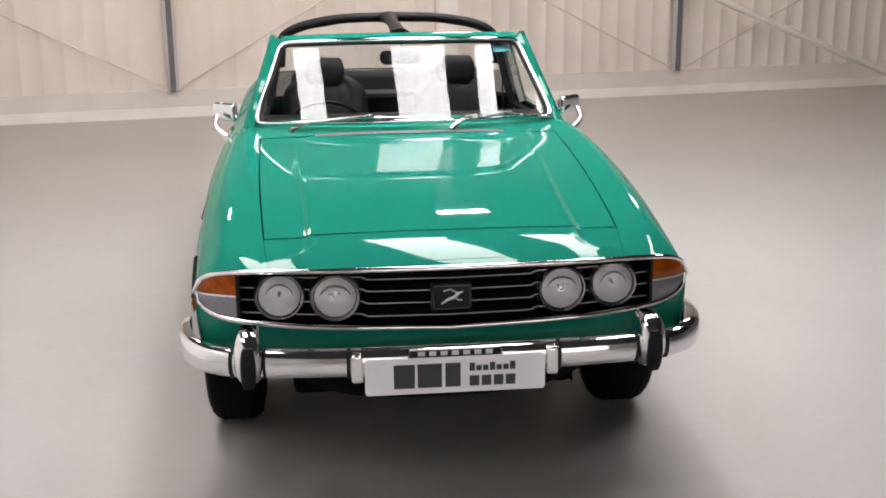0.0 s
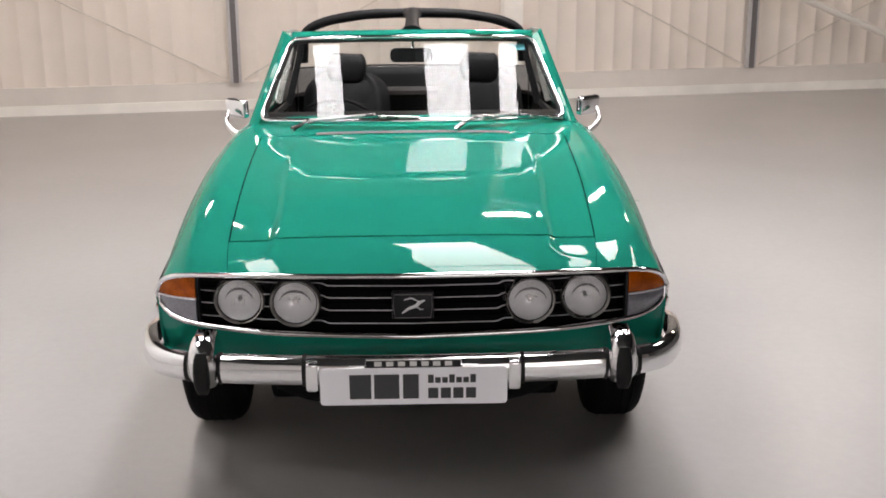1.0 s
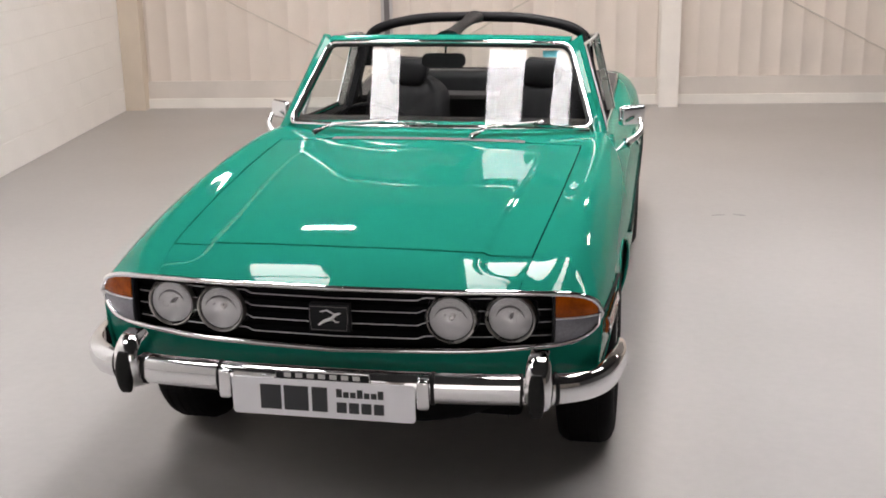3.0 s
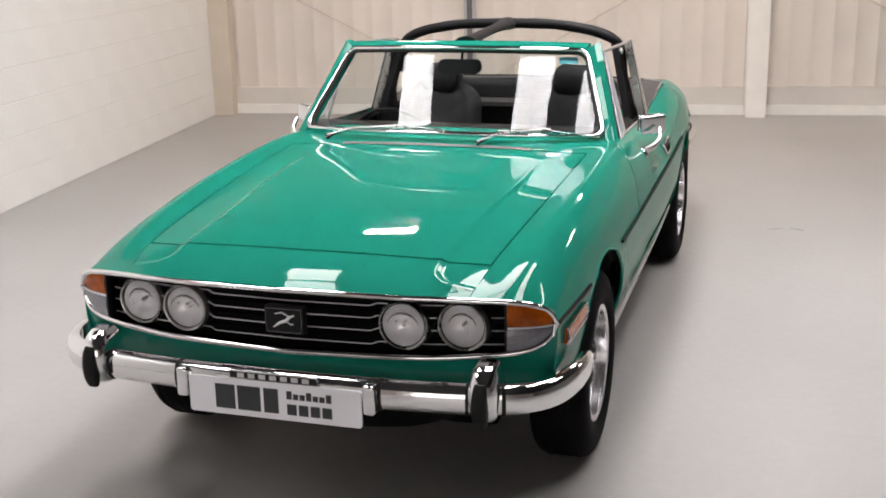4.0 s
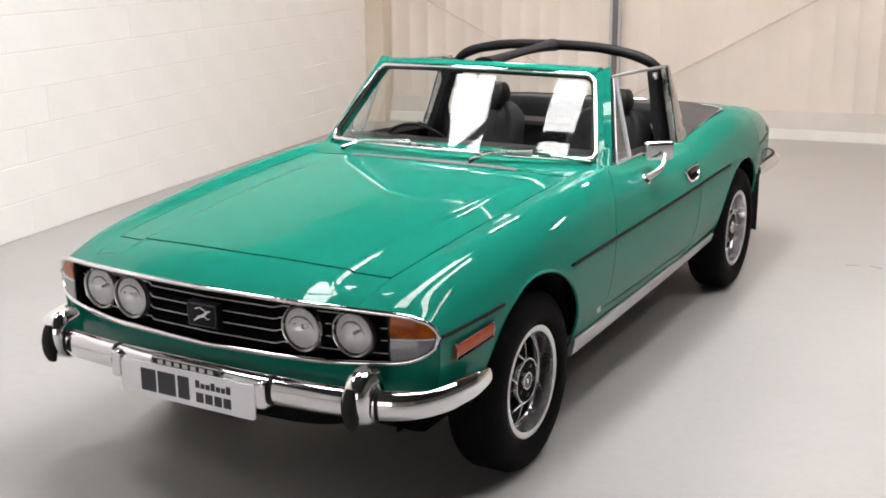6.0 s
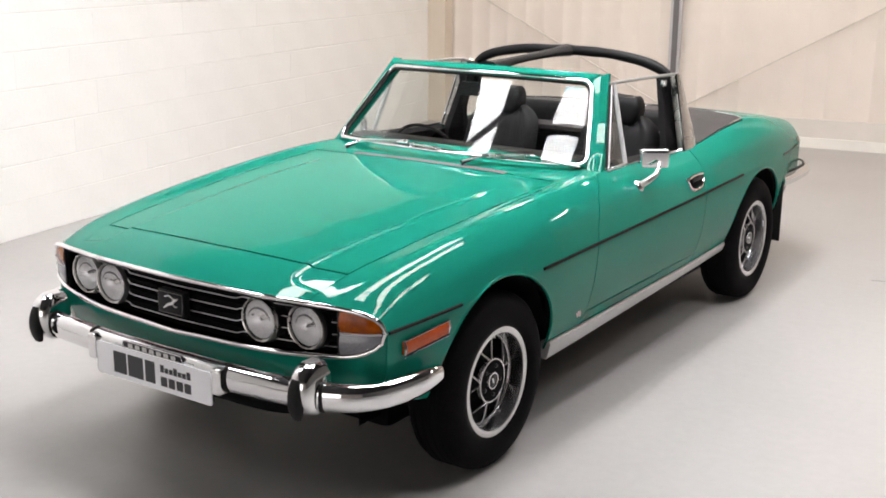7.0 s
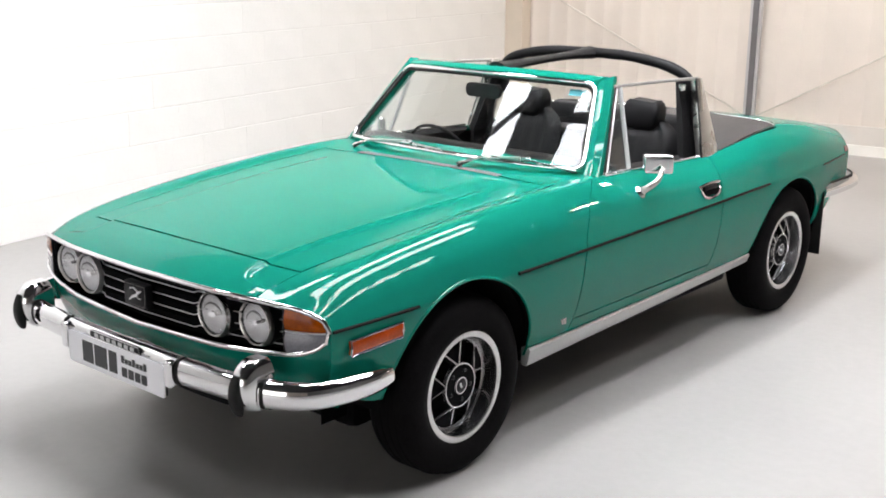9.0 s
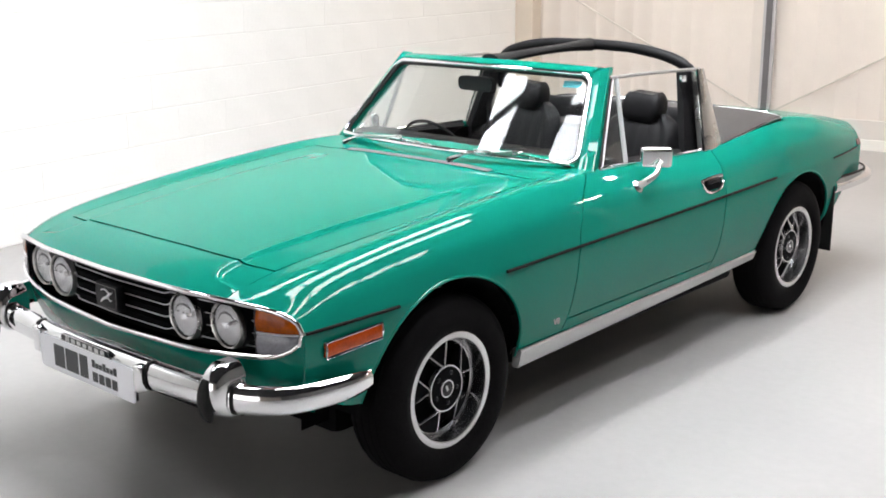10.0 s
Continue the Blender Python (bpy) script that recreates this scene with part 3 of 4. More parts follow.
for side in (1, -1):
    skin("front_panel", -0.60, -0.468 - GAP, 0, 2.0, 28, 150, side, GREEN, car)
    skin("front_wing", -0.60, lambda s: door_front(s) - GAP, 2.0 + 0.012, 8.0, 44, 36, side, GREEN, car, "green front wing",
         ys=with_arch(-0.60, 0.72, -0.005))
    skin("scuttle", 0.655, 0.93, 0, 3.0, 8, 22, side, GREEN, car)
    door = skin("door", lambda s: door_front(s) + GAP, lambda s: door_rear(s) - GAP, 3.0, 6.98, 24, 30, side, GREEN, car, "green closed car door", arch=False)
    skin("rear_wing", lambda s: door_rear(s) + GAP, 3.3, 3.0, 8.0, 60, 34, side, GREEN, car, "green rear wing", ys=with_arch(1.62, 3.3, 2.455, 54, 0.395))
    skin("sill_panel", lambda s: door_front(s) + GAP, lambda s: door_rear(s) - GAP, 7.04, 8.0, 12, 8, side, GREEN, car, arch=False)
    skin("boot_lid", lambda s: 2.47 + 0.16 * (1 - (s / 3) ** 2), 3.3, 0, 3.0, 14, 20, side, GREEN, car)
    # added black sheets give the shade behind panel gaps and arches
    skin("shade_shell", -0.595, 0.66, 0.0, 8.0, 30, 30, side, BLACK_IN, car, off=0.025, thick=0, ys=with_arch(-0.595, 0.66, -0.005, 30))
    skin("shade_shell", 0.60, 3.28, 3.0, 8.0, 40, 24, side, BLACK_IN, car, off=0.025, thick=0, ys=with_arch(0.60, 3.28, 2.455, 40, 0.395))


def bonnet_at(u, v):
    s = abs(v - 0.5) * 2 * (2.0 - 0.012)
    return body(lerp(-0.468 + GAP, 0.648, u), s, 1 if v > 0.5 else -1)


part("bonnet", thicken(grid(bonnet_at, 64, 210), 0.006), GREEN, car, "green bonnet with pressed ridges")


# lower front panel below the grille
def grille_edge(a, top):
    """Outline of the grille from the middle (0) to the side tip (1)."""
    xs = line((0, 0), (0.45, 0.40), (0.75, 0.62), (0.9, 0.71), (1, 0.745))
    x = xs(a)
    zt = line((0, .727), (0.40, .725), (0.60, .716), (0.66, .710), (0.70, .699), (0.73, .677), (0.745, .645))
    zb_ = line((0, .548), (0.40, .556), (0.60, .566), (0.66, .573), (0.70, .587), (0.73, .611), (0.745, .645))
    return Vector((x, nose(x), zt(x) if top else zb_(x)))


def valance_at(a, b, side=1):
    p = grille_edge(a, False)
    low = Vector((p.x * 0.985, p.y + 0.035 + 0.06 * (1 - a), 0.42 - 0.02 * a))
    q = p.lerp(low, b)
    q.y -= 0.022 * math.sin(math.pi * b) * (1 - 0.6 * a)
    q.x *= side
    return q


for side in (1, -1):
    part("front_valance", thicken(grid(lambda a, b: valance_at(a, b, side), 24, 10, (0, -1, 0)), 0.005), GREEN, car)

# tail
for side in (1, -1):
    part("tail_panel", grid(lambda u, v: (lambda p: Vector((p.x, p.y - 0.05 * v, lerp(p.z, 0.50, v))))(body(3.3, u * 5, side)), 14, 6, (0, 1, 0)), GREEN, car)

# ---------------------------------------------------------------- grille
front = [grille_edge(i / 24, True) for i in range(25)]
under = [grille_edge(1 - i / 24, False) for i in range(1, 25)]
half = front + under
loop = half + [Vector((-p.x, p.y, p.z)) for p in reversed(half[1:-1])]
grille = part("grille", tube([p + Vector((0, -0.006, 0)) for p in loop], 0.008, True, 10), CHROME, car, "black grille with chrome surround and thin silver bars")


def recess_at(u, v):
    x = lerp(-0.615, 0.615, u)
    zt = line((0, .727), (0.40, .725), (0.62, .709))(abs(x))
    zb_ = line((0, .548), (0.40, .556), (0.62, .575))(abs(x))
    return Vector((x, nose(abs(x)) + 0.060, lerp(zt + 0.01, zb_ - 0.01, v)))


part("grille_back", grid(recess_at, 30, 4, (0, -1, 0)), BLACK_IN, grille)


def grille_bar(z, dz, x0, x1, out=0.034):
    """A thin bright bar; its middle stretch steps down and forward between the lamps."""
    pts = []
    n = max(3, int((x1 - x0) / 0.006))
    for i in range(n + 1):
        x = lerp(x0, x1, i / n)
        k = smooth(0.262, 0.238, abs(x))
        pts.append(Vector((x, nose(abs(x)) + out - 0.008 * k, z - dz * k)))
    part("grille_bar", tube(pts, 0.0015, False, 6), BARS, grille)


def slat(z, x0, x1):
    n = 16
    rings = []
    for i in range(n + 1):
        x = lerp(x0, x1, i / n)
        y = nose(abs(x)) + 0.038
        rings.append([Vector((x, y, z + 0.012)), Vector((x, y + 0.018, z + 0.015)), Vector((x, y + 0.018, z - 0.012)), Vector((x, y, z - 0.006))])
    part("grille_slat", loft(rings), BLACK_IN, grille)


for z in (0.694, 0.658, 0.621, 0.582):
    half_in, half_out = [math.sqrt(max(0, 0.0735 ** 2 - (z - c) ** 2)) for c in (0.637, 0.638)]
    inner = 0.335 - half_in
    runs = [(-inner, inner)]
    for sd in (1, -1):
        for a, b in ((0.335 + half_in, 0.497 - half_out), (0.497 + half_out, 0.614)):
            if b - a > 0.004:
                runs.append((min(sd * a, sd * b), max(sd * a, sd * b)))
    for x0, x1 in runs:
        if x1 - x0 > 0.03:
            slat(z - 0.004, x0, x1)
        grille_bar(z, 0.006, x0, x1)

# badge in the grille's middle: a dark shield with an abstract silver shape
badge = part("badge", box(0, -0.735, 0.640, 0.118, 0.030, 0.080, 0.006), BLACK, grille, "dark badge with a silver emblem")
part("badge_rim", tube([(x, -0.751, z) for x, z in ((-0.053, .674), (0.053, .674), (0.055, .64), (0.050, .606), (-0.050, .606), (-0.055, .64))], 0.0012, True, 6), GREYSTEEL, badge)
part("emblem", tube([(-0.030, -0.7515, 0.620), (-0.012, -0.7515, 0.633), (0.008, -0.7515, 0.640), (0.020, -0.7515, 0.652), (0.034, -0.7515, 0.657)],
                    lambda u: 0.0022 + 0.0032 * math.sin(math.pi * u), False, 8), BARS, badge)
part("emblem", tube([(0.016, -0.7515, 0.654), (-0.004, -0.7515, 0.664), (-0.024, -0.7515, 0.659)], 0.0022, False, 6), BARS, badge)
part("emblem", tube([(0.010, -0.7515, 0.638), (0.022, -0.7515, 0.630), (0.030, -0.7515, 0.632)], 0.0020, False, 6), BARS, badge)


def headlamp(x, y, z, r=0.071):
    """Sealed lamp: bright rim, dark seal, pale bowl, ribbed glass; the outer lamps carry a bulb cap with fine ribs."""
    m = Matrix.Translation((x, y, z)) @ pose(0, 0, 0, 90, 0, 0)
    outer = abs(x) > 0.4
    lamp = part("headlamp", revolve([(r - 0.0075, -0.02), (r - 0.007, 0.010), (r - 0.0055, 0.0165), (r - 0.003, 0.018), (r - 0.0005, 0.014), (r + 0.001, 0.004), (r, -0.03)], 48, m), STEEL, car,
                "round headlamp with bright rim and ribbed glass")
    part("lens_seal", revolve([(r - 0.0105, 0.006), (r - 0.0095, 0.0115), (r - 0.0080, 0.0115), (r - 0.0070, 0.004)], 48, m), RUBBER, lamp)
    part("reflector", revolve([(q * (r - 0.009), 0.032 * q * q - 0.024) for q in [i / 9 for i in range(10)]], 48, m), REFLECTOR, lamp)
    dome = revolve([(0.0, 0.030), (0.02, 0.0285), (0.04, 0.0240), (0.053, 0.0170), (r - 0.0085, 0.0100)], 40, m)
    part("lens", face_out(dome, (0, -1, 0)), LENS_CLEAR, lamp)
    if outer:
        part("bulb_cap", revolve([(0, 0.008), (0.004, 0.007), (0.0055, 0.002), (0.0055, -0.036)], 20, m), GREYSTEEL, lamp)
        for i in range(6):
            px = lerp(-0.018, 0.018, i / 5)
            part("lens_rib", tube([m @ Vector((px, py, 0.0275)) for py in (-0.010, 0.0, 0.010)], 0.0007, False, 6), STEEL, lamp)
    else:
        part("bulb", revolve([(0, 0.006), (0.007, 0.003), (0.009, -0.006), (0.008, -0.036)], 16, m), STEEL, lamp)
        for k in (-1, 1):
            part("locating_stud", revolve([(0, 0.0275), (0.0025, 0.0270), (0.003, 0.022)], 10, m @ Matrix.Translation((k * 0.014, 0.016, 0))), GREYSTEEL, lamp)
    # dark crescent added as a rod, imitating the upper bowl's dark reflection
    part("dark_reflection_arc", tube([m @ Vector(((0.040 if outer else 0.046) * math.cos(a), 0.040 * math.sin(a) - 0.004, 0.013)) for a in [radians(12 + 156 * i / 18) for i in range(19)]],
                            lambda u: 0.0008 + 0.0026 * math.sin(math.pi * u), False, 6), GREYSTEEL, lamp)
    part("lamp_bucket", revolve([(r + 0.004, 0.002), (r + 0.006, -0.03), (r + 0.004, -0.06)], 40, m), BLACK, lamp)


for side in (1, -1):
    headlamp(side * 0.335, nose(0.335) + 0.033, 0.637)
    headlamp(side * 0.497, nose(0.497) + 0.034, 0.638)


def corner_lamp(side):
    """Front indicator: amber above, frosted below, closing the grille's side."""
    def at(u, v, z0, z1):
        x = lerp(0.6215, 0.7335, u)
        zt = line((0.60, .716), (0.66, .710), (0.70, .699), (0.73, .677), (0.745, .645))(x) - 0.007
        zb_ = line((0.60, .566), (0.66, .573), (0.70, .587), (0.73, .611), (0.745, .645))(x) + 0.007
        mid = 0.6435
        a, b = (mid, zt) if z0 else (zb_, mid - 0.005)
        return Vector((side * x, nose(x) - 0.004 - 0.006 * math.sin(math.pi * v), lerp(a, b, v)))
    body_ = part("indicator_lamp", thicken(grid(lambda u, v: at(u, v, 1, 0), 14, 10, (0, -1, 0)), 0.02), AMBER, car, "amber and frosted wrap-round indicator lamp")
    part("side_light", thicken(grid(lambda u, v: at(u, v, 0, 0), 14, 10, (0, -1, 0)), 0.02), FROST, body_, "frosted clear side light lens")
    def behind(u, v):
        x = lerp(0.612, 0.743, u)
        zt = line((0.60, .716), (0.66, .710), (0.70, .699), (0.73, .677), (0.745, .645))(x)
        zb_ = line((0.60, .566), (0.66, .573), (0.70, .587), (0.73, .611), (0.745, .645))(x)
        return Vector((side * x, nose(x) + 0.004, lerp(zb_, zt, v)))
    part("lamp_base", thicken(grid(behind, 14, 8, (0, -1, 0)), 0.01), BLACK, body_)
    part("lens_joint", tube([Vector((side * x, nose(x) - 0.006, 0.641)) for x in (0.6215, 0.65, 0.68, 0.71, 0.733)], 0.0030, False, 6), BARS, body_)
    part("lamp_divider", box(side * 0.6165, nose(0.6165) + 0.004, 0.642, 0.006, 0.02, 0.135), BLACK, body_)


corner_lamp(1)
corner_lamp(-1)


# ---------------------------------------------------------------- front bumper
bump_plan = [(0, -0.815), (0.2, -0.812), (0.4, -0.800), (0.55, -0.782), (0.65, -0.755), (0.72, -0.71), (0.765, -0.64), (0.79, -0.55), (0.80, -0.47), (0.80, -0.40)]


def along(pts, n):
    """Evenly many points on a smooth curve through pts."""
    ds = [0.0]
    for a, b in zip(pts, pts[1:]):
        ds.append(ds[-1] + (Vector(b) - Vector(a)).length)
    fs = [line(*[(d, p[k]) for d, p in zip(ds, pts)]) for k in range(len(pts[0]))]
    return [Vector([f(ds[-1] * i / n) for f in fs]) for i in range(n + 1)]


def bumper_blade(x0=None, x1=None, grow=0.0):
    """The whole blade, or a slightly larger collar round the stretch from x0 to x1."""
    path = along(bump_plan, 80 if x0 is None else 400)
    path = [Vector((-p.x, p.y)) for p in reversed(path[1:])] + path
    rings = []
    n = len(path)
    for i, p in enumerate(path):
        if x0 is not None and not (x0 <= p.x <= x1 and p.y < -0.7):
            continue
        a, b = path[max(i - 1, 0)], path[min(i + 1, n - 1)]
        d = (b - a).normalized()
        out = Vector((d.y, -d.x))
        e = min(i, n - 1 - i) / (n / 8.1)
        k = math.sqrt(max(0.02, 1 - (1 - min(1, e)) ** 2))
        h = 0.042 * (0.60 + 0.40 * k) + grow
        zc = 0.472
        ring = []
        for o, z in ((-0.02, h), (0.0, h), (0.012, h * 0.86), (0.020, h * 0.45), (0.022, 0), (0.020, -h * 0.45), (0.012, -h * 0.86), (0.0, -h), (-0.02, -h)):
            q = p + out * (o * (0.6 + 0.4 * k) - 0.006 * (1 - k) + grow)
            ring.append(Vector((q.x, q.y, zc + z)))
        rings.append(ring)
    return loft(rings)


bumper = part("front_bumper", bumper_blade(), CHROME, car, "chrome wrap-round front bumper")


def overrider(side):
    """A deep chrome fin with a round head and a thick rubber pad down its front."""
    x = side * 0.587
    rings = []
    for i in range(21):
        u = i / 20
        z = lerp(0.410, 0.572, u)
        g = math.sin(math.pi * (0.04 + 0.92 * u))
        w = 0.043 * g ** 0.30
        d = 0.096 * g ** 0.36 + 0.010 * (u - 0.5)
        rings.append([Vector((x + dx * w, -0.735 - dy * d, z)) for dx, dy in ((-1, -.2), (-1, .5), (-.93, .74), (-.75, .90), (-.4, 1), (.4, 1), (.75, .90), (.93, .74), (1, .5), (1, -.2))])
    ob = part("overrider", loft(rings), CHROME, bumper, "chrome overrider with black rubber face")
    rr = []
    for i in range(15):
        u = i / 14
        z = lerp(0.414, 0.536, u)
        g = math.sin(math.pi * (0.05 + 0.90 * u))
        w = 0.022 * g ** 0.25
        y1 = -0.735 - 0.084 - 0.010 * math.sin(math.pi * (0.1 + 0.8 * u))
        t = 0.018 * g ** 0.5
        rr.append([Vector((x + dx * w, y1 - dy * t, z)) for dx, dy in ((-1, -.6), (-1, .5), (-.8, .85), (-.4, 1), (.4, 1), (.8, .85), (1, .5), (1, -.6))])
    part("rubber_face", loft(rr), RUBBER, ob)
    for c in (-0.046, 0.046):
        part("bumper_gasket", bumper_blade(x + c - 0.006, x + c + 0.006, 0.0025), RUBBER, bumper)


overrider(1)
overrider(-1)
for side in (1, -1):
    part("bumper_corner_piece", box(side * 0.281, -0.822, 0.466, 0.034, 0.050, 0.086, 0.010, 3), CHROME, bumper)
    part("bumper_gasket", bumper_blade(side * 0.304 - 0.006, side * 0.304 + 0.006, 0.003), RUBBER, bumper)

# show plate on the bumper, lettering as plain dark blocks
tilt = pose(0, 0, 0, -4, 0, 0)


def rounded_sheet(cx, cy, cz, w, h, d, r):
    """An upright sheet facing -y with rounded corners."""
    rim = []
    for sx, sz, a0 in ((1, 1, 0), (-1, 1, 90), (-1, -1, 180), (1, -1, 270)):
        for i in range(6):
            a = radians(a0 + 18 * i)
            rim.append((cx + sx * (w / 2 - r) + r * math.cos(a), cz + sz * (h / 2 - r) + r * math.sin(a)))
    return loft([[Vector((x, y, z)) for x, z in rim] for y in (cy + d / 2, cy - d / 2)])


plate = part("show_plate", rounded_sheet(0, -0.8385, 0.436, 0.520, 0.108, 0.005, 0.010), PLATE, car, "white show plate with dark block lettering")


def glyph(x0, x1, z0, z1, parent=plate, y=-0.8415, material=INK):
    part("lettering_bar", box((x0 + x1) / 2, y, (z0 + z1) / 2, x1 - x0, 0.0016, z1 - z0), material, parent)


for x0, x1 in ((-0.178, -0.118), (-0.110, -0.040), (-0.030, 0.014)):
    glyph(x0, x1, 0.400, 0.472)
for i in range(7):
    glyph(0.040 + i * 0.0195, 0.0555 + i * 0.0195, 0.446, 0.470 if i % 3 == 0 else 0.462)
for i in range(4):
    glyph(0.040 + i * 0.035, 0.068 + i * 0.035, 0.400, 0.431)
part("plate_backing", rounded_sheet(0, -0.8305, 0.436, 0.514, 0.102, 0.010, 0.008), BLACK, plate)
strip = part("name_strip", box(0, -0.832, 0.502, 0.264, 0.012, 0.024, 0.003), BLACK, car, "small black strip with pale block marks")
for i in range(7):
    glyph(-0.108 + i * 0.0325, -0.088 + i * 0.0325, 0.4955, 0.5085, strip, -0.8385, SILVER)

part("strip_frame", tube([(-0.130, -0.8375, 0.514), (0.130, -0.8375, 0.514), (0.137, -0.8375, 0.4915), (-0.137, -0.8375, 0.4915)], 0.0022, True, 6), CHROME, strip)
part("strip_shelf", box(0, -0.826, 0.4935, 0.36, 0.014, 0.006, 0.002), CHROME, strip)

# ---------------------------------------------------------------- wheels
WHEEL_Z = 0.308


def wheel(side, y, name="wheel"):
    """Built facing +x at the origin, then set in place."""
    e = empty(name, "black tyre on a polished alloy wheel")
    e.parent = car
    m = pose(0, 0, 0, 0, 90, 0)
    tyre_prof = [(0.186, 0.070), (0.196, 0.085), (0.225, 0.095), (0.262, 0.094), (0.288, 0.084), (0.302, 0.070), (0.309, 0.05), (0.310, 0.0), (0.309, -0.05),
                 (0.302, -0.070), (0.288, -0.084), (0.225, -0.095), (0.186, -0.07)]
    part("tyre", revolve(tyre_prof, 64, m), TYRE, e)
    for g in (-0.045, -0.015, 0.015, 0.045):
        part("tread_groove", revolve([(0.3085, g - 0.004), (0.3112, g - 0.002), (0.3112, g + 0.002), (0.3085, g + 0.004)], 64, m), BLACK_IN, e)
    part("rim", revolve([(0.1705, 0.074), (0.1712, 0.0815), (0.174, 0.0835), (0.187, 0.0850), (0.192, 0.0835), (0.193, 0.080), (0.191, 0.06), (0.186, -0.07)], 96, m), ALLOY, e)
    part("rim_barrel", revolve([(0.1595, 0.022), (0.1635, 0.026), (0.1660, 0.036), (0.1685, 0.054), (0.1705, 0.074)], 96, m), BARREL, e, "polished inner wheel barrel")
    part("rim_step", revolve([(0.1525, 0.010), (0.1530, 0.0290), (0.1550, 0.0305), (0.1590, 0.0295), (0.1605, 0.022)], 96, m), ALLOY, e)
    part("dish", revolve([(0.0, 0.026), (0.03, 0.026), (0.085, 0.012), (0.12, -0.006), (0.158, -0.010)], 48, m), BLACK_IN, e)
    m = Matrix.Translation((0.013, 0, 0)) @ m
    part("hub_ring", revolve([(0.0720, 0.036), (0.0730, 0.049), (0.0775, 0.049), (0.0788, 0.034)], 48, m), ALLOY, e)
    part("hub", revolve([(0.0, 0.046), (0.045, 0.046), (0.0725, 0.044), (0.0725, 0.03)], 40, m), BLACK_IN, e)
    cap = part("centre_cap", revolve([(0.024, 0.046), (0.025, 0.053), (0.030, 0.053), (0.0315, 0.046)], 32, m), ALLOY, e)
    part("cap_face", revolve([(0.0, 0.0505), (0.019, 0.0505), (0.024, 0.048)], 32, m), BLACK, cap)
    part("cap_mark", box(0.0640, 0.0, 0.0, 0.002, 0.008, 0.018, m=pose(0, 0, 0, 25, 0, 0)), SILVER, cap)
    for k in range(5):
        g0 = radians(99) + 2 * math.pi * k / 5
        for dg in (-0.36, 0.36):
            a, b = g0 + dg * 0.10, g0 + dg
            pts = [Vector((lerp(0.061, 0.034, u), lerp(0.077 * math.cos(a), 0.154 * math.cos(b), u), lerp(0.077 * math.sin(a), 0.154 * math.sin(b), u))) for u in (0, 0.5, 1)]
            part("spoke_edge", tube(pts, 0.0029, False, 6), ALLOY, e)
        ring = []
        for x in (0.022, 0.056):
            pts = [(0.070, -0.05), (0.152, -0.35), (0.155, -0.17), (0.155, 0.17), (0.152, 0.35), (0.070, 0.05)]
            ring.append([Vector((x - (0.026 if r > 0.1 else 0), r * math.cos(g0 + d), r * math.sin(g0 + d))) for r, d in pts])
        part("spoke", loft(ring), BLACK_IN, e)
    for k in range(5):
        g = radians(135) + 2 * math.pi * k / 5
        part("wheel_nut", revolve([(0, 0.052), (0.006, 0.051), (0.008, 0.044)], 6, Matrix.Translation((0, 0.052 * math.cos(g), 0.052 * math.sin(g))) @ m), BLACK, e)
    part("valve", tube([(0.035, 0.05, -0.13), (0.062, 0.05, -0.128)], 0.004), ALLOY, e)
    e.matrix_basis = Matrix.Translation((side * 0.675, y, WHEEL_Z)) @ (Matrix.Identity(4) if side > 0 else pose(0, 0, 0, 0, 0, 180))
    return e


w1 = wheel(1, 0.0)
for side, y in ((-1, 0.0), (1, 2.442), (-1, 2.442)):
    m = Matrix.Translation((side * 0.675, y, WHEEL_Z)) @ (Matrix.Identity(4) if side > 0 else pose(0, 0, 0, 0, 0, 180)) @ pose(0, 0, 0, 24 * side + 9 * y, 0, 0)
    copy_thing(w1, m)


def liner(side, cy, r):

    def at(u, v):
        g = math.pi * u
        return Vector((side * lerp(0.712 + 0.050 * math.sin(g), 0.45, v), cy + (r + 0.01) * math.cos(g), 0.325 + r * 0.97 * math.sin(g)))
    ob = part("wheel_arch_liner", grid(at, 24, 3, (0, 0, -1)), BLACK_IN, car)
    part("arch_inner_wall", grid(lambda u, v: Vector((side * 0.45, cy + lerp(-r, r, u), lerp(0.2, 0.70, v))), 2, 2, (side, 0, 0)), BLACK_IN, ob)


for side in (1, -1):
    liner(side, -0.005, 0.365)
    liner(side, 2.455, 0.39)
    for cy, rx in ((-0.005, 0.365), (2.455, 0.395)):
        lip = [cy + rx * 0.9985 * math.cos(radians(5 + 170 * i / 44)) for i in range(45)]
        part("arch_flange", tube([body(y, s_low(y), side) + Vector((-side * 0.004, 0, 0.002)) for y in lip], 0.0065, False, 8), GREEN, car)
    # underbody, sills, mud flaps
    part("sill_trim", loft([[Vector((side * (l_xf(y) + dx), y, z + (0.024 if z < 0.3 else 0.010) * (y - 0.35))) for dx, z in ((-0.080, .276), (-0.058, .274), (-0.052, .280), (-0.040, .336), (-0.044, .343), (-0.080, .343))]
                            for y in (0.366, 0.6, 0.9, 1.2, 1.5, 1.8, 2.03, 2.08)]), SILL, car, "bright sill trim strip")
    part("mud_flap", box(side * 0.665, 2.885, 0.365, 0.17, 0.008, 0.33, 0.003), RUBBER, car, "black rubber mud flap")
part("underbody", box(0, 1.45, 0.255, 0.96, 3.4, 0.21, 0.03), BLACK_IN, car)
part("floor_pan", box(0, 1.22, 0.290, 1.36, 1.55, 0.10, 0.03), BLACK_IN, car)
# black valance, drawn down low to keep light off the floor beneath
rings = []
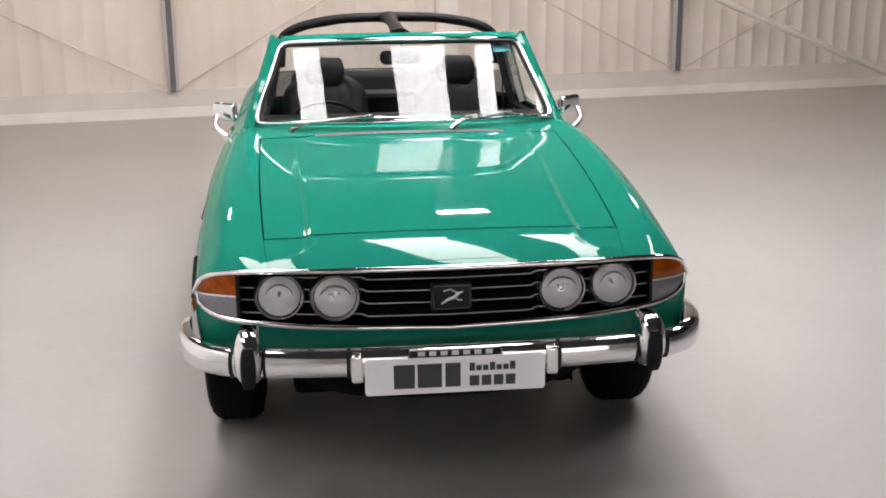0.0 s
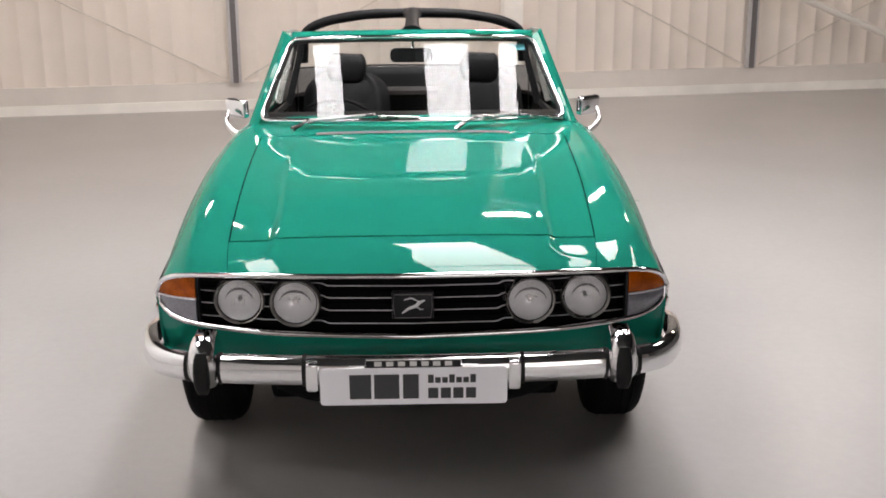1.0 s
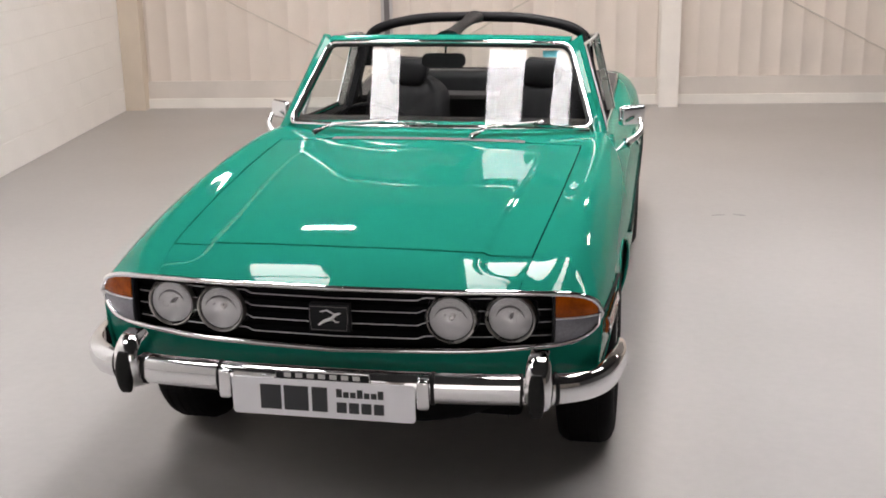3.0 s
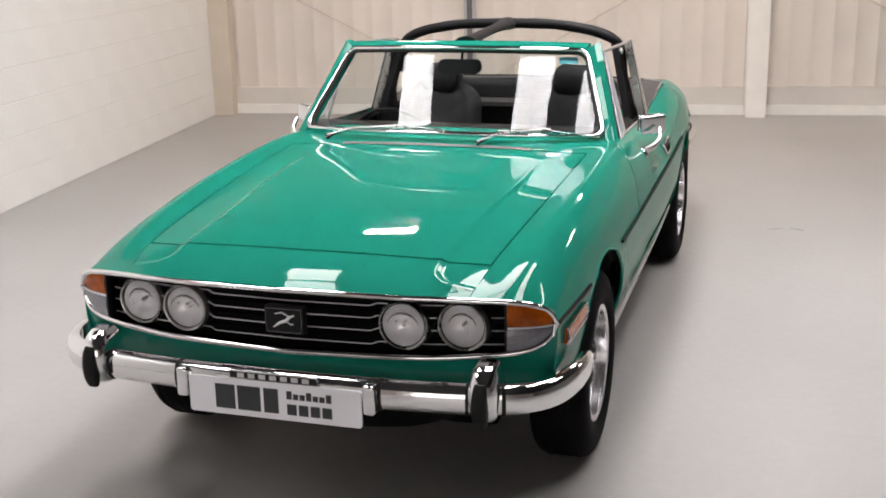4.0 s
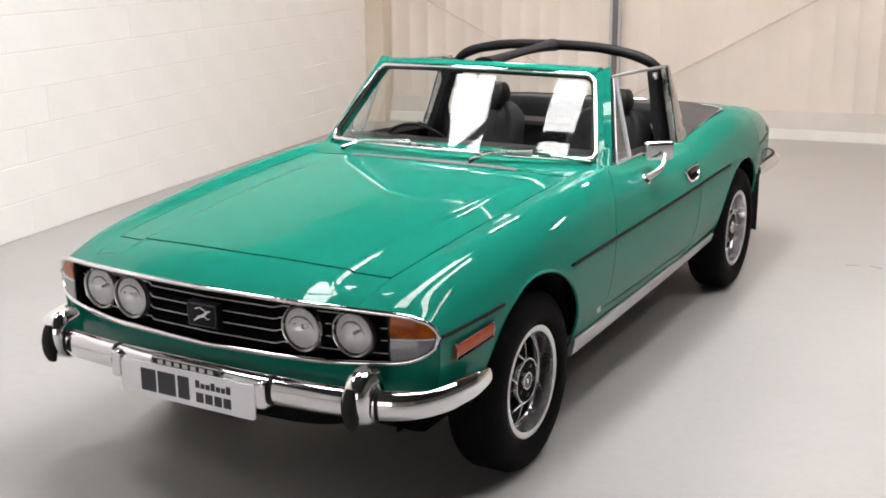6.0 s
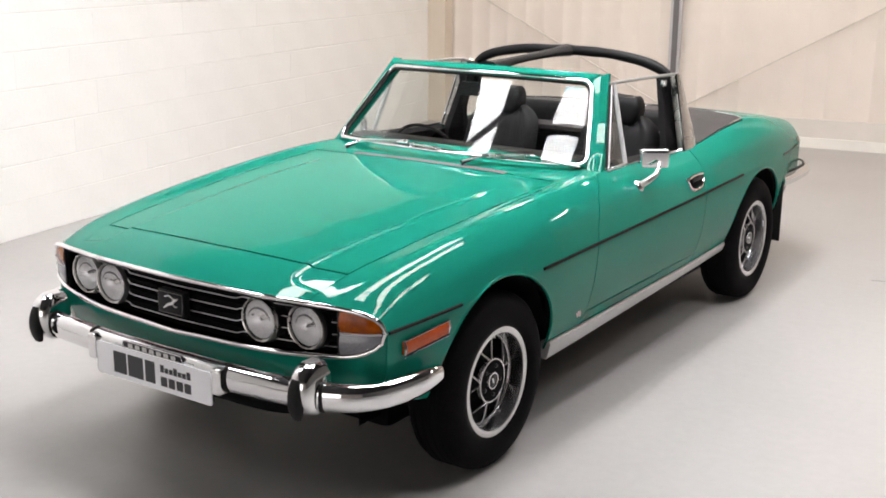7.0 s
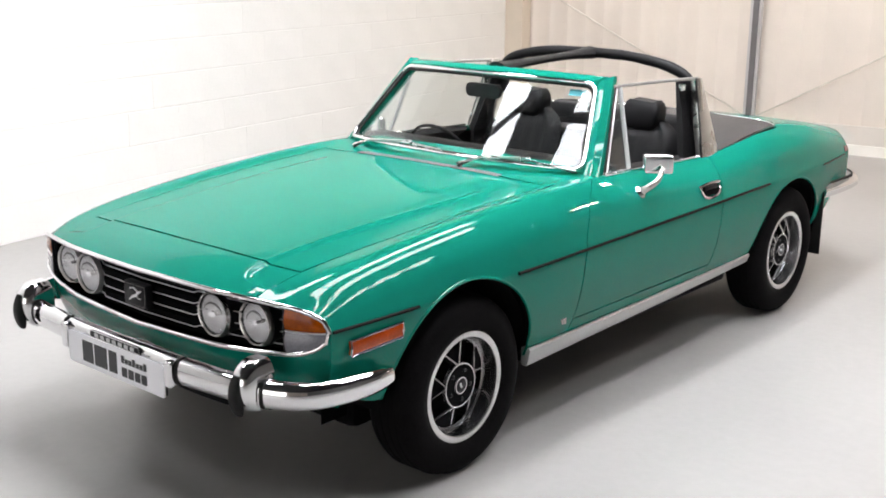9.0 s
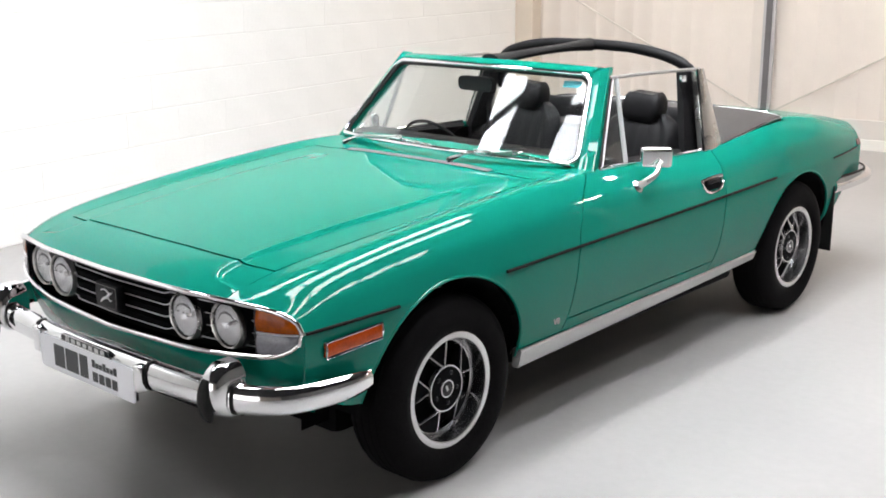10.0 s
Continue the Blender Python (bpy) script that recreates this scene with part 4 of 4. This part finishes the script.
for i in range(-10, 11):
    x = i * 0.055
    lift = 0.15 * (abs(x) / 0.55) ** 4
    back = 0.05 * (x / 0.55) ** 2
    rings.append([Vector((x, y + back, max(z + lift, 0.235) if z < 0.4 else z)) for y, z in ((-0.62, 0.45), (-0.63, 0.41), (-0.58, 0.29), (-0.55, 0.25), (-0.52, 0.24), (-0.48, 0.25), (-0.44, 0.45))])
part("light_blocking_apron", loft(rings), BLACK_IN, car)


# ---------------------------------------------------------------- windscreen
def ws(u, v):
    """Windscreen sheet: u from left (-1) to right (1), v from foot (0) to head (1)."""
    x = u * lerp(0.622, 0.507, v)
    bow = abs(u) ** 2.5
    y = lerp(0.720, 1.024, v) + lerp(0.140, 0.084, v) * bow
    z = lerp(0.913, 1.211, v) - lerp(0.016, 0.014, v) * bow
    return Vector((x, y, z))


WN = Vector((0, -0.77, 0.64))
screen = part("windscreen", thicken(grid(lambda u, v: ws(u * 2 - 1, v) - WN * 0.004, 48, 14, (0, -1, 1)), 0.004), GLASS, car, "clear raked windscreen")


def rounded():
    """Rounded outline of the windscreen as (u, v)."""
    pts = []
    rx, rv = 0.07, 0.11
    for cu, cv, a0 in ((1 - rx, 1 - rv, 0), (-1 + rx, 1 - rv, 90), (-1 + rx, rv, 180), (1 - rx, rv, 270)):
        for i in range(7):
            a = radians(a0 + 90 * i / 6)
            pts.append((cu + rx * math.cos(a), cv + rv * math.sin(a)))
    full = []
    for i, p in enumerate(pts):
        q = pts[(i + 1) % len(pts)]
        d = math.hypot(p[0] - q[0], (p[1] - q[1]))
        m = max(1, int(d / 0.12))
        full += [(lerp(p[0], q[0], j / m), lerp(p[1], q[1], j / m)) for j in range(m)]
    return full


outline = rounded()
part("chrome_trim", tube([ws(u, v) + WN * 0.011 for u, v in outline], 0.0095, True, 10), CHROME, screen, "chrome windscreen trim")
part("rubber_seal", tube([ws(u * 0.980, lerp(0.028, 0.972, v)) + WN * 0.003 for u, v in outline], 0.006, True, 8), RUBBER, screen)


def pillar(side):
    rings = []
    for i in range(13):
        v = i / 12 * 1.13 - 0.10
        p = ws(side, v)
        q = Vector((side * lerp(0.672, 0.552, v), lerp(0.890, 1.150, v), lerp(0.885, 1.225, v)))
        back = q + Vector((-side * 0.012, 0.045, -0.006))
        inn = p + Vector((-side * 0.008, 0.05, -0.01))
        rings.append([p + WN * 0.004, p.lerp(q, 0.5) + Vector((side * 0.004, -0.012, 0.006)), q, back, inn])
    return part("windscreen_pillar", loft(rings), GREEN, car)


pillar(1)
pillar(-1)
rings = []
for i in range(33):
    u = (i / 16 - 1)
    p = ws(u, 1.0)
    rings.append([p + WN * 0.004 + Vector((0, 0, 0)), p + Vector((0, 0.004, 0.020)), p + Vector((0, 0.030, 0.031)), p + Vector((0, 0.075, 0.030)), p + Vector((0, 0.085, 0.012)), p + Vector((0, 0.02, -0.008))])
part("windscreen_header", loft(rings), GREEN, car, "green windscreen header rail")

# scuttle vent, wipers
part("scuttle_vent", grid(lambda u, v: body(lerp(0.615, 0.645, v) + 0.02, abs(u - 0.5) * 2 * 1.28, 1 if u > 0.5 else -1) + Vector((0, 0, 0.003)), 30, 2), GREYSTEEL, car, "dull grey scuttle vent strip")


def wiper(u0, u1, v1, b0, b1):
    """u0: the spindle's place along the glass foot, (u1, v1) the arm's end, b0 and b1 the blade's ends."""
    w = empty("wiper", "chrome windscreen wiper with black blade")
    w.parent = car
    piv = ws(u0, -0.08) + Vector((0, -0.045, 0.000))
    part("wiper_spindle", revolve([(0, 0.018), (0.009, 0.016), (0.013, 0.0), (0.014, -0.012)], 16, Matrix.Translation(piv) @ pose(0, 0, 0, 18, 0, 0)), CHROME, w)
    pts = [piv + Vector((0, -0.002, 0.014))] + [ws(lerp(u0, u1, k), lerp(-0.03, v1, k)) + WN * 0.026 for k in (0.25, 0.5, 0.75, 1.0)]
    part("wiper_arm", tube(along([tuple(p) for p in pts], 16), lambda k: 0.0110 - 0.0040 * k, False, 8, 0.6), STEEL, w)
    part("arm_base", tube([piv + Vector((0, -0.004, 0.004)), piv + Vector((0.006, -0.002, 0.012)), (piv + Vector((0, 0, 0.014))).lerp(pts[1], 0.45)], lambda k: 0.012 - 0.004 * k, False, 8, 0.7), BLACK, w)
    bl = [ws(lerp(b0[0], b1[0], k / 8), lerp(b0[1], b1[1], k / 8) + 0.02 * math.sin(math.pi * k / 8)) + WN * 0.021 for k in range(9)]
    part("wiper_blade", tube(bl, lambda k: 0.0035 + 0.0025 * math.sin(math.pi * k), False, 8), STEEL, w)
    part("blade_clip", tube([bl[4] + WN * 0.002, bl[5] + WN * 0.006], 0.0075, False, 8, 0.8), CHROME, w)
    part("wiper_rubber", tube([p - WN * 0.010 for p in bl], 0.0045, False, 6), RUBBER, w)


wiper(-0.75, -0.24, 0.060, (-0.66, 0.005), (0.04, 0.020))
wiper(0.27, 0.70, 0.060, (0.38, 0.030), (0.97, -0.025))

# ---------------------------------------------------------------- roll hoop, pillars, side frames
hoop = [(-0.535, 1.85, 1.02), (-0.530, 1.84, 1.10), (-0.520, 1.83, 1.155), (-0.475, 1.82, 1.195), (-0.36, 1.815, 1.230), (-0.18, 1.81, 1.252), (0, 1.81, 1.255)]
hoop = hoop + [(-x, y, z) for x, y, z in reversed(hoop[:-1])]
rb = part("roll_hoop", tube(along(hoop, 60), lambda u: 0.026 + 0.0012 * math.sin(40 * u) * math.sin(17 * u), False, 14, 0.9), VINYL, car, "black padded roll hoop")
part("roof_bar", tube(along([(0, 1.10, 1.228), (0, 1.3, 1.240), (0, 1.5, 1.248), (0, 1.81, 1.253)], 20), lambda u: 0.030 + 0.020 * abs(2 * u - 1) ** 3, False, 14, 0.6), VINYL, car, "black padded centre roof bar")
for side in (1, -1):
    def rear_pillar(u, v):
        a = Vector((side * 0.662, 1.715, 0.845)).lerp(Vector((side * 0.578, 1.770, 1.182)), v)
        b = Vector((side * 0.655, 1.885, 0.842)).lerp(Vector((side * 0.565, 1.850, 1.177)), v)
        p = a.lerp(b, u)
        p.x += side * 0.008 * math.sin(math.pi * u)
        return p
    bp = part("rear_pillar", thicken(grid(rear_pillar, 6, 10, (side, 0, 0)), 0.03), STEEL, car, "brushed stainless rear roof pillar")
    part("pillar_edge", tube([rear_pillar(0, v / 8) for v in range(9)], 0.006, False, 8), CHROME, bp)
    part("pillar_lining", thicken(grid(lambda u, v: rear_pillar(u * 0.8 - 0.35, v * 0.97) + Vector((-side * 0.052, 0, 0)), 4, 8, (side, 0, 0)), 0.03), VINYL, bp)
    top0, top1 = Vector((side * 0.556, 1.150, 1.194)), Vector((side * 0.574, 1.795, 1.180))
    part("side_rail", tube([top0.lerp(top1, i / 8) + Vector((side * 0.012 * math.sin(math.pi * i / 8), 0, 0.004 * math.sin(math.pi * i / 8))) for i in range(9)], 0.007, False, 8), DULLSTEEL, car)
    # quarter light
    qa, qb, qc = Vector((side * 0.668, 0.935, 0.882)), Vector((side * 0.655, 1.130, 0.870)), Vector((side * 0.556, 1.190, 1.194))
    qd = Vector((side * 0.557, 1.158, 1.194))
    ql = part("quarter_light", tube([qb.lerp(qc, i / 6) for i in range(7)], 0.0105, False, 8), SILL, car, "fixed front quarter window in bright frame")
    part("pane", thicken(grid(lambda u, v: (qa.lerp(qd, v)).lerp(qb.lerp(qc, v), u), 4, 6, (side, 0, 0)), 0.004), GLASS, ql)
    part("frame_edge", tube([qa.lerp(qd, i / 6) for i in range(7)], 0.005, False, 6), RUBBER, ql)
    part("frame_foot", tube([qa, qa.lerp(qb, 0.5), qb], 0.009, False, 6), SILL, ql)
    part("frame_bead", tube([qa.lerp(qd, i / 6) + Vector((side * 0.003, 0.010, -0.002)) for i in range(7)], 0.0035, False, 6), SILL, ql)
    part("belt_trim", tube([body(y, 3.0, side) + Vector((0, 0, 0.005)) for y in [0.94 + 0.05 * i for i in range(16)]], 0.006, False, 8), CHROME, car)
    # crease strip along the side
    for a, b in ((-0.595, -0.250), (0.235, 2.15), (2.83, 3.22)):
        pts = [body(lerp(a, b, i / 40), 5.0, side) + Vector((side * 0.002, 0, 0)) for i in range(41)]
        part("side_strip", tube(pts, 0.0055 if b < 3 else 0.003, False, 8), STRIP, car, "thin black side moulding")
    # side marker lamp
    def mk(u, v, o=0.0):
        y, z = lerp(-0.535, -0.325, u), lerp(0.560, 0.606, v) + 0.012 * u
        return Vector((side * (lerp(0.757, 0.770, u) + 0.004 + o + 0.004 * math.sin(math.pi * v)), y, z))
    ml = part("side_marker", thicken(grid(mk, 6, 6, (side, 0, 0)), 0.012), AMBER_RED, car, "orange side marker lamp with bright rim")
    rim = [mk(u, v) for u, v in ((0, 0), (.25, 0), (.5, 0), (.75, 0), (1, 0), (1, .5), (1, 1), (.75, 1), (.5, 1), (.25, 1), (0, 1), (0, .5))]
    part("marker_rim", tube(rim, 0.0045, True, 6), CHROME, ml)
    # door handle, mirror
    hp = body(1.60, 4.45, side)
    ring = [(-0.080, 0.020), (-0.04, 0.024), (0, 0.025), (0.04, 0.025), (0.080, 0.022), (0.078, 0.0), (0.062, -0.022), (0.035, -0.031), (0, -0.033), (-0.035, -0.031), (-0.062, -0.022), (-0.080, 0.0)]
    dh = part("door_handle", tube([Vector((body(hp.y + a, 4.45, side).x + side * (0.004 - 0.25 * b), hp.y + a, hp.z + b)) for a, b in ring], 0.0065, True, 8), CHROME, car, "chrome recessed door handle")
    part("handle_recess", box(hp.x + side * 0.001, hp.y, hp.z - 0.004, 0.010, 0.13, 0.044, 0.004, 2, pose(0, 0, 0, 0, side * -14, 0)), BLACK_IN, dh)
    part("handle_paddle", box(hp.x + side * 0.006, hp.y, hp.z + 0.010, 0.006, 0.10, 0.016, 0.002, 2, pose(0, 0, 0, 0, side * -14, 0)), BLACK, dh)
    mb = body(1.075, 4.0, side)
    mh = Vector((side * 0.760, 1.175, 0.905))
    mir = part("door_mirror", box(mh.x, mh.y, mh.z, 0.122, 0.036, 0.080, 0.017, 5, pose(0, 0, 0, 4, 0, side * 40)), CHROME, car, "chrome door mirror on a curved stalk")
    part("mirror_glass", box(mh.x - side * 0.0122, mh.y + 0.0145, mh.z, 0.098, 0.004, 0.060, 0.0, 2, pose(0, 0, 0, 4, 0, side * 40)), MIRROR, mir)
    part("mirror_stalk", tube(along([tuple(mb), (side * 0.778, 1.085, 0.828), (side * 0.802, 1.115, 0.858), (side * 0.795, 1.155, 0.895)], 12), lambda u: 0.0145 - 0.006 * u, False, 10), STEEL, mir)
    part("mirror_foot", revolve([(0, 0.012), (0.016, 0.010), (0.026, 0.0), (0.024, -0.006)], 20, Matrix.Translation(mb) @ pose(0, 0, 0, 0, side * 55, 0)), CHROME, mir)

# ---------------------------------------------------------------- cabin
part("cabin_floor", box(0, 1.45, 0.40, 1.30, 1.30, 0.04), CARPET, car)
part("dashboard", loft([[Vector((x, y, z)) for y, z in ((0.86, 0.880), (0.98, 0.905), (1.07, 0.902), (1.10, 0.880), (1.09, 0.74), (1.00, 0.66), (0.86, 0.66))] for x in (-0.64, -0.3, 0, 0.3, 0.64)]), VINYL, car, "black padded dashboard")
sw_m = Matrix.Translation((-0.33, 1.150, 0.785)) @ pose(0, 0, 0, -62, 0, 0)
wheel_rim = part("steering_wheel", revolve([(0.190 + 0.0075 * math.cos(g), 0.0075 * math.sin(g)) for g in [2 * math.pi * i / 8 for i in range(8)]], 48, sw_m, True), VINYL, car, "black three-spoke steering wheel")
for g in (90, 200, 340):
    a = radians(g)
    part("wheel_spoke", tube([sw_m @ Vector((r * math.cos(a), r * math.sin(a), -0.02 + 0.1 * r)) for r in (0.03, 0.11, 0.19)], 0.009, False, 6), STEEL, wheel_rim)
part("wheel_boss", revolve([(0, 0.0), (0.05, -0.005), (0.06, -0.03), (0.03, -0.15)], 24, sw_m), VINYL, wheel_rim)


def car_seat(x):
    """Bucket seat: a back with raised side rolls and pleats, round shoulders, and a loose pillow-like headrest."""
    e = empty("front_seat", "black vinyl bucket seat with pleated back and headrest")
    e.parent = car
    part("cushion", box(x, 1.45, 0.56, 0.50, 0.50, 0.16, 0.05, 3), VINYL, e)

    def back(u, v):
        """u round from front left to front right and back again, v upwards."""
        top = max(0.0, (v - 0.70) / 0.30)
        w = 0.222 * (1 - 0.10 * v) * math.sqrt(max(0.02, 1 - (0.86 * top) ** 2.4))
        t = 0.058 * math.sqrt(max(0.02, 1 - (0.97 * top) ** 3))
        zc, yc = 0.60 + 0.375 * v, 1.66 + 0.14 * v
        if u < 0.72:
            k = u / 0.72 * 2 - 1
            roll = 0.022 * smooth(0.55, 0.80, abs(k)) - 0.006
            pleat = 0.004 * abs(math.sin(k * 10.5)) * smooth(0.66, 0.56, abs(k)) * smooth(0.95, 0.85, v)
            edge = (1 - abs(k) ** 5)
            return Vector((x + k * w, yc - t * edge * 0.9 - (roll + pleat) * edge, zc))
        k = 1 - (u - 0.72) / 0.28 * 2
        return Vector((x + k * w, yc + t * (1 - abs(k) ** 4), zc - 0.01 * (1 - k * k)))
    n = 60
    rings = [[back(i / n, j / 18) for i in range(n)] for j in range(19)]
    part("seat_back", loft(rings), VINYL, e)
    hr = []
    for j in range(11):
        v = j / 10
        g = math.sin(math.pi * (0.05 + 0.90 * v)) ** 0.17
        zc = 0.940 + 0.122 * v
        hr.append([Vector((x + 0.096 * g * math.copysign(abs(math.cos(a)) ** 0.28, math.cos(a)), 1.775 + 0.02 * v + 0.056 * g * math.copysign(abs(math.sin(a)) ** 0.5, math.sin(a)), zc + 0.004 * math.cos(3 * a)))
                   for a in [2 * math.pi * k / 28 for k in range(28)]])
    part("headrest", loft(hr), VINYL, e)
    for d in (-0.05, 0.05):
        part("headrest_post", tube([(x + d, 1.79, 0.93), (x + d, 1.78, 1.0)], 0.006, False, 8), CHROME, e)
    sd = 1 if x > 0 else -1
    belt = part("seat_belt", loft([[Vector((sd * lerp(0.545, 0.565, v), 1.715 + 0.10 * v + dy, lerp(1.13, 0.72, v))) + Vector((dx, 0, 0)) for dx, dy in ((-0.001, -0.022), (0.001, -0.022), (0.001, 0.022), (-0.001, 0.022))]
                                   for v in [i / 8 for i in range(9)]]), VINYL, e, "black webbing seat belt")
    part("belt_anchor", box(sd * 0.548, 1.71, 1.145, 0.014, 0.040, 0.030, 0.004), CHROME, belt)


car_seat(-0.320)
car_seat(0.320)
part("rear_seat", box(0, 2.03, 0.790, 0.98, 0.15, 0.36, 0.05, 3, pose(0, 0, 0, -14, 0, 0)), VINYL, car, "black vinyl rear seat back")
part("rear_cushion", box(0, 1.92, 0.60, 1.16, 0.36, 0.14, 0.05, 3), VINYL, car)
for side in (1, -1):
    part("door_lining", thicken(grid(lambda u, v: body(lerp(0.93, 1.62, u), lerp(3.0, 6.5, v), side, 0.0) + Vector((-side * 0.075, 0, -0.004 - 0.02 * v)), 10, 8, (-side, 0, 0)), 0.02), VINYL, car)
    part("rear_side_lining", thicken(grid(lambda u, v: body(lerp(1.70, 2.10, u), 3.0, side) + Vector((-side * 0.05, 0, -0.015 - 0.4 * v)), 6, 4, (-side, 0, 0)), 0.02), VINYL, car)
mr = part("rear_view_mirror", rounded_sheet(-0.002, 1.020, 1.142, 0.180, 0.058, 0.022, 0.024), VINYL, car, "black rear view mirror")
part("mirror_stem", tube([(0, 1.06, 1.212), (0.003, 1.035, 1.16)], 0.006, False, 8), CHROME, mr)
part("tax_disc", box(0.435, 1.078, 1.165, 0.075, 0.002, 0.030, m=pose(0, 0, 0, -40, 0, 14)), STICKER, screen, "small cyan paper sticker")

# hood cover behind the seats
def cover_at(u, v):
    s = abs(v - 0.5) * 2 * 2.9
    end = 2.45 + 0.16 * (1 - (s / 3) ** 2)
    p = body(lerp(1.87, end, u), s, 1 if v > 0.5 else -1)
    p.z += 0.006 - 0.02 * (1 - u)
    return p


hc = part("hood_cover", thicken(grid(cover_at, 14, 34), 0.02), HOODCLOTH, car, "grey-black folded hood cover panel")
edge = [cover_at(u / 10, 1.0) for u in range(11)] + [cover_at(1.0, 1 - v / 30) for v in range(1, 30)] + [cover_at(1 - u / 10, 0.0) for u in range(11)]
part("cover_trim", tube([p + Vector((0, 0, 0.002)) for p in edge], 0.0055, False, 8), CHROME, hc, "chrome strip round the hood cover")

# rear bumper ends and tail
rear_plan = [(0.0, 3.58), (0.35, 3.555), (0.56, 3.50), (0.68, 3.42), (0.735, 3.29), (0.740, 3.10), (0.730, 2.91)]
rp = along(rear_plan, 24)
rp = [Vector((-p.x, p.y)) for p in reversed(rp[1:])] + rp
rings = []
for i, p in enumerate(rp):
    a, b = rp[max(i - 1, 0)], rp[min(i + 1, len(rp) - 1)]
    d = (b - a).normalized()
    out = Vector((-d.y, d.x))
    rings.append([Vector((p.x + out.x * o, p.y + out.y * o, 0.522 + z)) for o, z in ((-0.02, 0.034), (0.0, 0.034), (0.018, 0.018), (0.021, 0), (0.018, -0.018), (0, -0.034), (-0.02, -0.034))])
rear_bumper = part("rear_bumper", loft(rings), CHROME, car, "chrome wrap-round rear bumper")
part("bumper_seal", tube([Vector((p.x * 0.985, p.y - 0.016, 0.560)) for p in rp], 0.005, False, 6), RUBBER, rear_bumper)
for side in (1, -1):
    skin("tail_lamp", 3.235, 3.298, 4.45, 4.88, 6, 6, side, TAILRED, car, "dark red wrap-round tail lamp", off=-0.004, thick=0.004, arch=False)

# small engine mark behind the front wheel
def lettering(text, size, m, material, parent, name):
    cu = bpy.data.curves.new("text", "FONT")
    cu.body, cu.size, cu.extrude, cu.align_x, cu.align_y = text, size, 0.001, "CENTER", "CENTER"
    tmp = new("text", cu)
    bpy.context.view_layer.update()
    me = bpy.data.meshes.new_from_object(tmp.evaluated_get(bpy.context.evaluated_depsgraph_get()))
    bpy.data.objects.remove(tmp)
    me.transform(m)
    me.materials.append(material)
    ob = new(name, me)
    ob.parent = parent
    return ob


for side in (1, -1):
    p = body(0.545, 6.95, side)
    lettering("V8", 0.032, Matrix.Translation((p.x + side * 0.003, p.y, p.z)) @ pose(0, 0, 0, 90, 0, 90 * side), SILVER, car, "engine_badge")

# the wall's painted blocks, one by one
block_wall()
